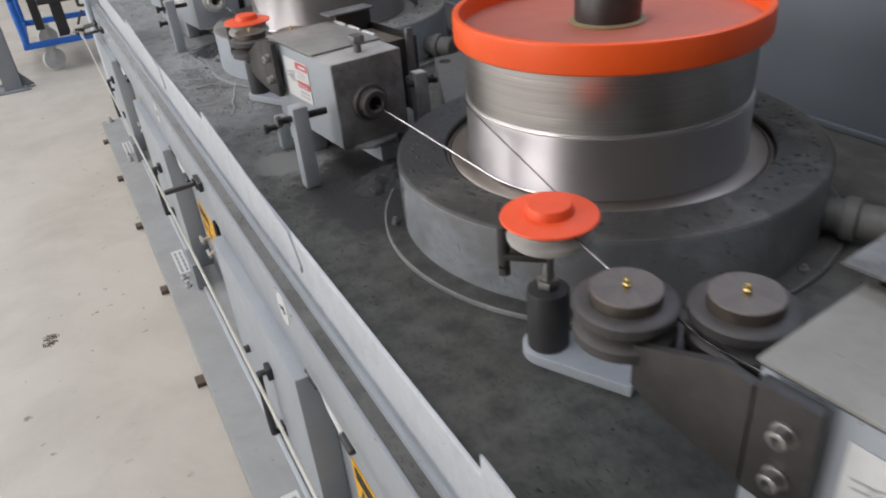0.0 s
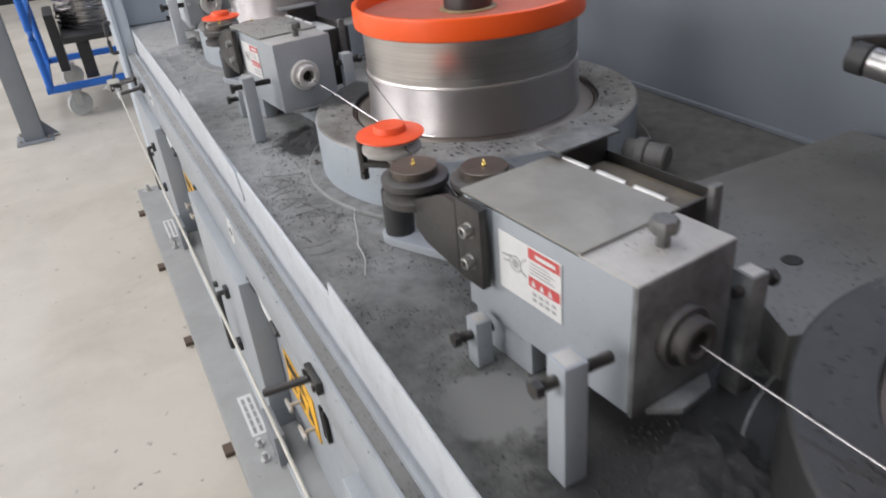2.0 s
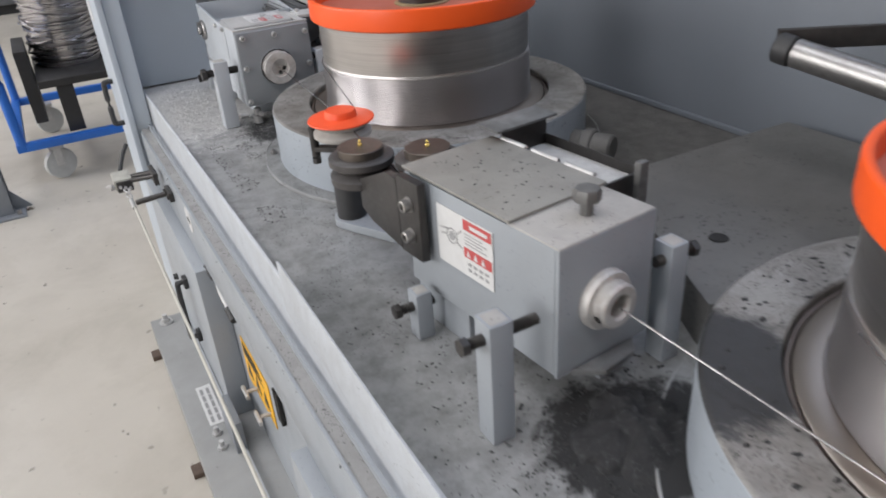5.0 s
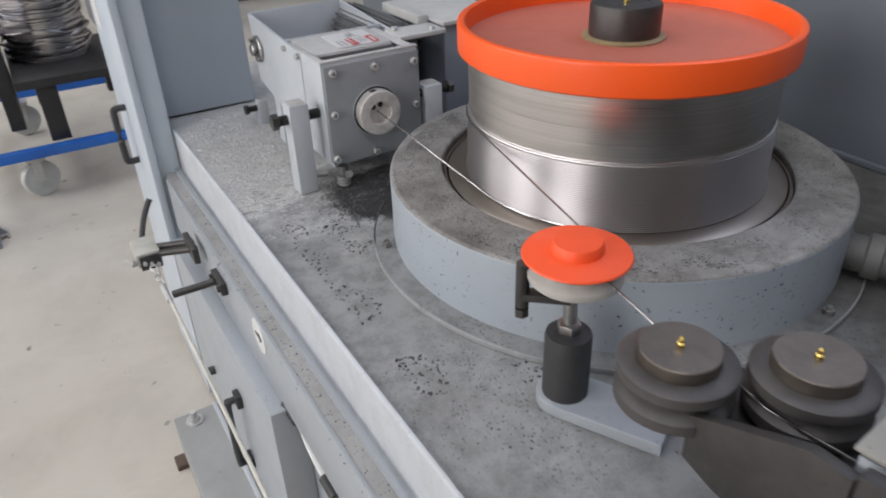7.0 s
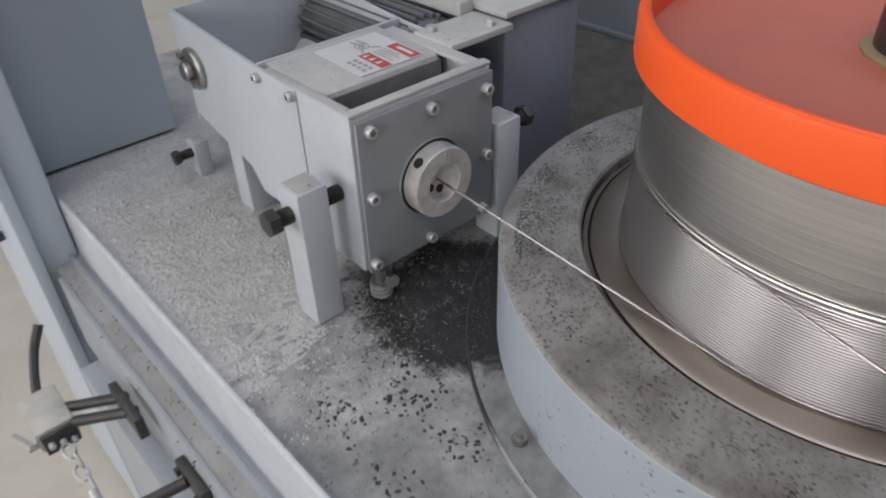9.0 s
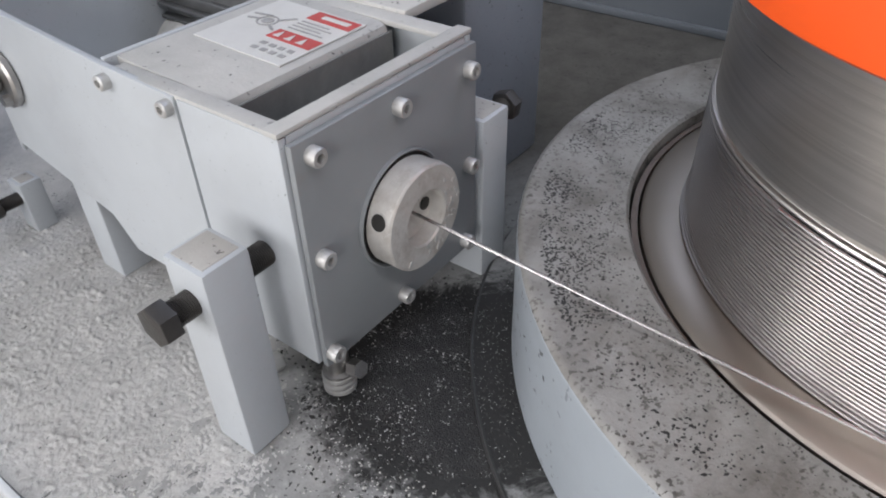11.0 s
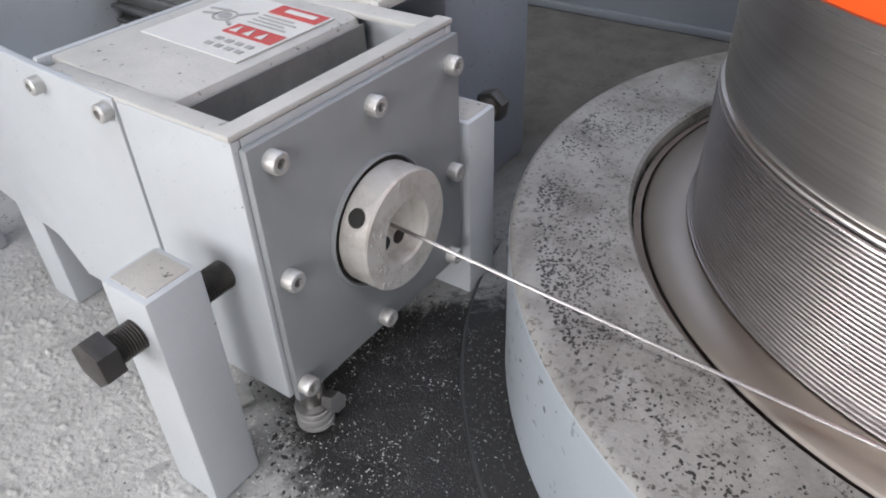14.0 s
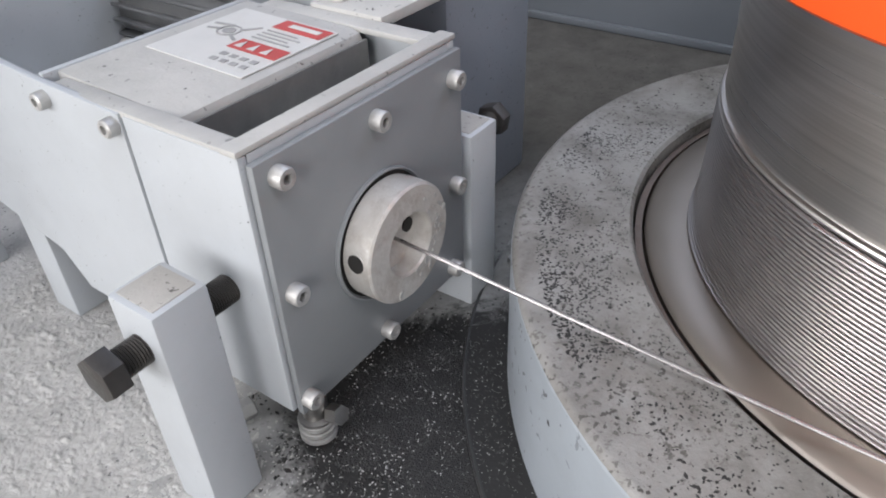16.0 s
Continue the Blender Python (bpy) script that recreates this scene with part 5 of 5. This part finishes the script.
# ---------------------------------------------------------------- wires
def wires():
    for i in range(0, 3):
        cy, uy = drum_y(i), unit_y(i)
        src = (0.494, unit_y(i + 1) - 0.895, 0.877) if i < 2 else (0.525, 3.713, 0.875)
        bm = B()
        # straight from the die, over the housing, to the foot of the coil, then round it
        R = 0.2262
        dx, dy = src[0] - DRUM_X, src[1] - cy
        a0 = math.atan2(dy, dx) + math.acos(R / math.hypot(dx, dy))
        pts = [Vector(src)]
        pts += [Vector((DRUM_X + R * math.cos(a), cy + R * math.sin(a), 0.8525 - 0.0002 * k)) for k, a in enumerate([a0 + 0.08 * j for j in range(9)])]
        tube(bm, pts, 0.0013, 8)
        tagged(part("drawn_wire", bm, WIRE), "bright steel wire running from the die onto the drum", "wire", "drawn wires")
        # off the top of the coil to the idler, round it, on to the two wheels and into the box
        ix, iy, iz = 0.436, uy - 0.269, BED_Z + 0.182
        bm = B()
        qx, qy = ix + 0.040 - DRUM_X, iy + 0.006 - cy
        a0 = math.atan2(qy, qx) - math.acos(0.2228 / math.hypot(qx, qy))
        pts = [Vector((DRUM_X + 0.2228 * math.cos(a), cy + 0.2228 * math.sin(a), 0.9375)) for a in (a0 - 0.45, a0 - 0.3, a0 - 0.15, a0)]
        pts += [Vector((ix + 0.041, iy + 0.004, iz)), Vector((ix + 0.036, iy - 0.020, iz)), Vector((ix + 0.022, iy - 0.036, iz)), Vector((ix + 0.004, iy - 0.042, iz))]
        w1 = (0.398, uy - 0.439)
        w2 = (0.467, uy - 0.514)
        pts += [Vector((w1[0] + 0.032, w1[1] + 0.022, 0.914)), Vector((w1[0] + 0.039, w1[1] - 0.008, 0.914)), Vector((w2[0] - 0.037, w2[1] + 0.012, 0.914)), Vector((w2[0] - 0.034, w2[1] - 0.018, 0.913)), Vector((w2[0] - 0.012, w2[1] - 0.07, 0.900))]
        tube(bm, pts, 0.0013, 8)
        tagged(part("transfer_wire", bm, WIRE), "bright steel wire led over idler and wheels to the next die", "wire", "transfer wires")
    # loose cable on the bed
    bm = B()
    cy = unit_y(1)
    tube(bm, smooth_path([(0.40, cy - 0.13, 0.752), (0.388, cy - 0.16, 0.745), (0.37, cy - 0.22, 0.7425), (0.358, cy - 0.25, 0.7425), (0.350, cy - 0.30, 0.7425), (0.330, cy - 0.352, 0.7425)], 8), 0.0012, 8)
    tagged(part("loose_wire", bm, ZINC), "thin pale wire lying on the bed", "wire")
    # fine wire shavings strewn over the bed before the second drum
    rnd = random.Random(77)
    bm = B()
    for k in range(48):
        x, y = rnd.gauss(0.350, 0.035), rnd.gauss(2.08, 0.09)
        x = min(max(x, 0.275), 0.43)
        a, bend, n = rnd.uniform(0, 6.3), rnd.uniform(-14, 14), rnd.randint(4, 9)
        pts = []
        for j in range(n):
            pts.append((x, y, BED_Z + 0.0012 + 0.0015 * rnd.random()))
            x, y, a = x + 0.009 * math.cos(a), y + 0.009 * math.sin(a), a + bend * 0.009
        pts = [p for p in pts if p[0] > 0.268 and math.hypot(p[0] - DRUM_X, p[1] - drum_y(1)) > 0.378]
        if len(pts) > 2:
            tube(bm, pts, 0.0006, 4)
    tagged(part("wire_shavings", bm, KNOB), "fine steel wire shavings strewn on the bed", "shavings", kind="stuff")


wires()


# ---------------------------------------------------------------- pull rope and its switch
def rope_and_switch():
    bm = B()
    tube(bm, [(0.126, -1.5, 0.575), (0.126, 0.5, 0.576), (0.124, 1.73, 0.582), (0.122, 2.8, 0.578), (0.122, 3.80, 0.580)], 0.003, 8)
    tagged(part("pull_rope", bm, ROPE), "pale emergency pull rope along the bed", "rope")
    for yy in (1.722, 3.765):
        t = thing("rope_holder", pose(RAIL_X0, yy, 0.605), "black rod holding the pull rope off the rail", "rope holder", "rope holders")
        bm = B()
        bx(bm, -0.012, -0.0005, -0.032, 0.032, -0.012, 0.012, 0.002)
        part("foot", bm, DARK_STEEL, t)
        bm = B()
        rod(bm, (-0.012, 0.005, 0.0), (-0.085, 0.025, -0.012), 0.007, 12, 0.001)
        part("rod", bm, DARK_STEEL, t)
        for s in (-1, 1):
            part("bolt", prism(B(), hexagon(0.006), 0, 0.005, plane_m((-0.012, 0.024 * s, 0), (0, -1, 0), (0, 0, 1))), DARK_STEEL, t)
    t = thing("limit_switch", pose(0.121, 3.985, 0.580), "pale metal rope switch with black cable on two rods", "rope switch")
    case = part("case", bx(B(), -0.024, 0.022, -0.030, 0.045, -0.012, 0.020, 0.004), surface("pale_switch_case", (0.43, 0.42, 0.37), (0.3, 0.29, 0.25), 30, rough=0.4), t)
    part("contact_face", bx(B(), -0.020, 0.020, -0.036, -0.0305, -0.014, 0.016, 0.002), DARK_STEEL, case, "dark open contact face")
    for k in range(3):
        part("terminal", rod(B(), (-0.012 + 0.012 * k, -0.036, 0.004 - 0.004 * k), (-0.012 + 0.012 * k, -0.044, 0.002 - 0.004 * k), 0.0038, 10, 0.0008), ZINC, case, "small bright terminal")
    bm = B()
    bx(bm, -0.003, 0.003, -0.030, 0.032, -0.006, 0.0, 0.001, pose(-0.036, -0.006, 0.004, -20, 0, 12))
    rod(bm, (-0.036, -0.022, 0.0), (-0.024, -0.022, 0.0), 0.006, 12, 0.001)
    part("lever", bm, ZINC, case, "pale switch lever")
    # chain and clip to the rope
    for k in range(4):
        m = Matrix.Translation((0.004 * (k % 2), -0.056 - 0.021 * k, -0.002)) @ Matrix.Rotation(radians(75 * (k % 2) + 10), 4, "Y")
        bm = B()
        tube(bm, [m @ Vector((0.0068 * math.cos(u), 0.0135 * math.sin(u), 0)) for u in [2 * math.pi * j / 16 for j in range(17)]], 0.0019, 6)
        part("chain_link", bm, ZINC, t, "bright chain link")
    part("rope_clip", rod(B(), (0.0, -0.132, -0.001), (0.0, -0.19, -0.002), 0.0055, 10, 0.001), ZINC, t, "bright rope clip")
    bm = B()
    rod(bm, (0.02, -0.03, 0.012), (0.080, -0.085, 0.030), 0.007, 12, 0.001)
    rod(bm, (0.02, 0.0, 0.012), (0.080, -0.055, 0.030), 0.007, 12, 0.001)
    bx(bm, 0.068, 0.0795, -0.115, -0.035, 0.012, 0.045, 0.002)
    part("rod", bm, DARK_STEEL, t, "black mounting rods")
    bm = B()
    tube(bm, smooth_path([(0.0, 0.044, 0.008), (0.006, 0.062, 0.020), (0.022, 0.085, 0.048), (0.040, 0.098, 0.072)], 6), 0.006, 8)
    part("cable", bm, RUBBER, t, "black cable")


rope_and_switch()


# ---------------------------------------------------------------- cabinet at the machine's end
def end_cabinet():
    t = thing("end_cabinet", pose(0.35, 4.5, 0.0), "tall blue-grey sheet steel cabinet at the end of the bed", "cabinet")
    part("front", bx(B(), -0.142, 0.122, -0.215, -0.20, 0.7445, 1.9, 0.003), CABINET, t)
    part("front_lower", bx(B(), -0.142, -0.0945, -0.215, -0.20, 0.02, 0.744), CABINET, t)
    part("side", bx(B(), -0.158, -0.143, -0.300, 0.02, 0.02, 1.9, 0.003), CABINET, t, "narrow side with a black handle")
    part("fold", bx(B(), -0.1595, -0.1425, -0.314, -0.301, 0.02, 1.9, 0.003), CABINET, t)
    part("front_step", bx(B(), -0.1422, -0.0965, -0.304, -0.2155, 0.02, 1.9, 0.003), CABINET, t, "narrow stepped front beside the rail")
    part("back", bx(B(), -0.142, 0.122, 0.005, 0.020, 0.745, 1.9, 0.003), CABINET, t)
    part("right_side", bx(B(), 0.107, 0.122, -0.199, 0.004, 0.745, 1.9), CABINET, t)
    part("top", bx(B(), -0.158, 0.122, -0.300, 0.02, 1.9005, 1.915), CABINET, t)
    bm = B()
    tube(bm, smooth_path([(-0.158, -0.13, 0.76), (-0.180, -0.13, 0.76), (-0.186, -0.13, 0.745), (-0.186, -0.13, 0.645), (-0.180, -0.13, 0.63), (-0.158, -0.13, 0.63)], 5), 0.008, 8)
    part("handle", bm, RUBBER, t, "black plastic handle")
    bm = B()
    bx(bm, -0.1592, -0.1582, -0.10, -0.03, 0.93, 1.03)
    part("sticker", bm, WHITE, t, "white sticker")


end_cabinet()


# ---------------------------------------------------------------- brake cylinders on the guard
def brake_cylinder(i):
    t = thing("brake_cylinder", pose(1.03, unit_y(i) + 0.580, 1.012), "silver roller in a black bracket on the guard", "roller", "guard rollers")
    part("roller", rod(B(), (0.0, 0.0, 0.0), (0.055, -0.27, -0.048), 0.022, 28, 0.002), STEEL, t, "silver tube")
    part("end_cap", rod(B(), (-0.006, 0.028, 0.005), (-0.0003, 0.001, 0.0), 0.0235, 24, 0.003), RUBBER, t, "black end cap")
    bm = B()
    bx(bm, 0.0, 0.2, 0.0, 0.014, -0.016, 0.016, 0.003, pose(-0.004, 0.028, 0.014, 0, 0, -33))
    rod(bm, (0.150, -0.07, 0.014), (0.2545, -0.07, 0.014), 0.012, 14, 0.002)
    part("bracket", bm, DARK_STEEL, t)


for i in (0, 1):
    brake_cylinder(i)


# ---------------------------------------------------------------- cart, coil and pillar
def cart():
    t = thing("blue_cart", pose(-0.02, 5.80, 0.0), "blue tubular cart on pale casters", "cart")
    bm = B()
    bx(bm, -0.15, 0.75, -0.02, 0.02, 0.175, 0.215, 0.004)
    bx(bm, -0.15, 0.75, 0.88, 0.92, 0.175, 0.215, 0.004)
    bx(bm, -0.19, -0.15, -0.02, 0.92, 0.175, 0.215, 0.004)
    bx(bm, 0.75, 0.79, -0.02, 0.92, 0.175, 0.215, 0.004)
    part("base_frame", bm, BLUE, t)
    bm = B()
    tube(bm, smooth_path([(-0.165, 0.0, 0.20), (-0.17, 0.0, 0.5), (-0.17, 0.02, 1.0), (-0.17, 0.3, 1.06), (-0.17, 0.7, 1.06), (-0.17, 0.9, 1.0), (-0.165, 0.9, 0.2)], 8), 0.022, 12)
    tube(bm, [(-0.17, 0.0, 0.55), (-0.17, 0.9, 0.55)], 0.018, 10)
    bx(bm, -0.195, -0.145, 0.0, 0.9, 0.62, 0.64, 0.003)
    part("push_frame", bm, BLUE, t, "blue upright push frame")
    for x, y in ((-0.03, 0.03), (0.66, 0.03), (-0.03, 0.85), (0.66, 0.85)):
        c = part("caster", bx(B(), x - 0.035, x + 0.035, y - 0.03, y + 0.03, 0.155, 0.174, 0.004), ZINC, t, "zinc caster plate")
        part("wheel", lathe(B(), [(0.0, -0.014), (0.03, -0.016), (0.055, -0.012), (0.072, -0.015), (0.076, -0.008), (0.076, 0.008), (0.072, 0.015), (0.055, 0.012), (0.03, 0.016), (0, 0.014)], 32,
                            Matrix.Translation((x, y, 0.0765)) @ Matrix.Rotation(radians(20), 4, "Z") @ Matrix.Rotation(radians(90), 4, "X")), WHEEL_WHITE, c, "pale plastic wheel")
        bm = B()
        for s in (-1, 1):
            bx(bm, x - 0.018, x + 0.018, y + s * 0.022 - 0.002, y + s * 0.022 + 0.002, 0.07, 0.156, 0.001)
        part("fork", bm, ZINC, c)


cart()


def coil_on_stand():
    t = thing("coil_stand", pose(0.165, 6.16, 0.217), "black welded steel stand on the cart", "stand")
    bm = B()
    bx(bm, -0.20, 0.26, -0.34, 0.30, 0.225, 0.26, 0.004)
    part("table", bm, BLACK, t)
    for x0, y0 in ((-0.13, -0.33), (0.18, -0.33), (-0.13, 0.22), (0.18, 0.22)):
        part("leg", bx(B(), x0, x0 + 0.075, y0, y0 + 0.07, 0.0, 0.2245, 0.003), BLACK, t)
    part("stop_plate", bx(B(), -0.26, -0.205, -0.30, 0.10, 0.06, 0.40, 0.004), BLACK, t, "black upright stop plate")
    c = thing("wire_coil", pose(0.145, 6.21, 0.478), "tall shiny coil of bundled steel wire", "wire coil")
    rnd = random.Random(4)
    bm = B()
    for k in range(58):
        z = 0.004 + 0.0125 * k
        r = 0.165 + rnd.uniform(-0.012, 0.010)
        ox, oy = rnd.uniform(-0.006, 0.006), rnd.uniform(-0.006, 0.006)
        ph = rnd.uniform(0, 6.3)
        pts = [(ox + r * math.cos(a), oy + r * math.sin(a), z + 0.010 * math.sin(2 * a + ph) + 0.004 * math.sin(5 * a + 2 * ph)) for a in [2 * math.pi * j / 40 for j in range(41)]]
        tube(bm, pts, 0.0062, 5)
    tagged(part("winding", bm, WIRE, c), kind="stuff")
    part("core", lathe(B(), [(0.135, 0.0), (0.156, 0.0), (0.156, 0.72), (0.135, 0.72), (0.135, 0.0)], 32), WIRE_COIL, c, "packed inner windings")


coil_on_stand()


def pillar(x, y, label, foot=True):
    t = thing("steel_pillar", pose(x, y, 0), label, "pillar")
    bm = B()
    bx(bm, -0.055, 0.055, -0.055, -0.047, 0.012, 3.4, 0.001)
    bx(bm, -0.055, 0.055, 0.047, 0.055, 0.012, 3.4, 0.001)
    bx(bm, -0.004, 0.004, -0.0469, 0.0469, 0.012, 3.4)
    part("shaft", bm, PAINT_DARK, t, "grey steel section")
    part("foot_plate", bx(B(), -0.10, 0.10, -0.10, 0.10, 0.0, 0.0119, 0.002), PAINT_DARK, t)
    for k in range(4):
        bm = B()
        x0, y0 = 0.075 * (1 if k % 2 else -1), 0.075 * (1 if k > 1 else -1)
        rod(bm, (x0, y0, 0.012), (x0, y0, 0.03), 0.010, 6)
        part("anchor_nut", bm, STEEL, t)
    bm = B()
    prism(bm, [(0.0, 0.012), (0.075, 0.012), (0.0, 0.11)], -0.004, 0.004, plane_m((0.0545, 0, 0), (1, 0, 0), (0, 0, 1)), 0)
    part("gusset", bm, PAINT_DARK, t)


pillar(-0.34, 5.52, "grey steel section pillar bolted to the floor")


# distant stands and machines across the hall
def far_machines():
    for k, (x, y, w, d, h) in enumerate(((-1.9, 10.5, 1.2, 0.8, 1.1), (-0.2, 12.0, 1.6, 1.0, 1.5), (1.8, 9.6, 1.4, 1.2, 1.2), (-3.6, 13.5, 1.5, 1.0, 1.3), (0.9, 8.4, 0.7, 0.6, 0.9))):
        t = thing("far_machine", pose(x, y, 0), "dim grey machine standing far back in the hall", "machine", "far machines")
        part("body", bx(B(), -w / 2, w / 2, -d / 2, d / 2, 0.1, h, 0.02), FAR, t)
        part("base", bx(B(), -w / 2 + 0.05, w / 2 - 0.05, -d / 2 + 0.05, d / 2 - 0.05, 0.0, 0.099), BLACK, t)
        part("hood", bx(B(), -w / 4, w / 3, -d / 3, d / 3, h + 0.001, h + 0.25, 0.03), FAR if k % 2 else PAINT_DARK, t)


far_machines()


# ---------------------------------------------------------------- what turns
def motions():
    steps = [0.25 * k for k in range(65)]
    for i, d in enumerate(DRUMS):
        walk(d, [(t, pose(DRUM_X, drum_y(i), BED_Z, 0, 0, 40 * i + 300 * t)) for t in steps])
    for k, (w, at) in enumerate(WHEELS):
        walk(w, [(t, pose(*at, 0, 0, 25 * k + 320 * t * (1 if k % 2 else -1))) for t in steps])
    for k, (w, at) in enumerate(IDLERS):
        walk(w, [(t, pose(*at, 0, 0, 15 * k + 320 * t)) for t in steps])
    walk(NOZZLE, [(t, pose(*NOZZLE_AT, 0, -53 - 74.5 * (t - 14.0), 0)) for t in steps])


motions()
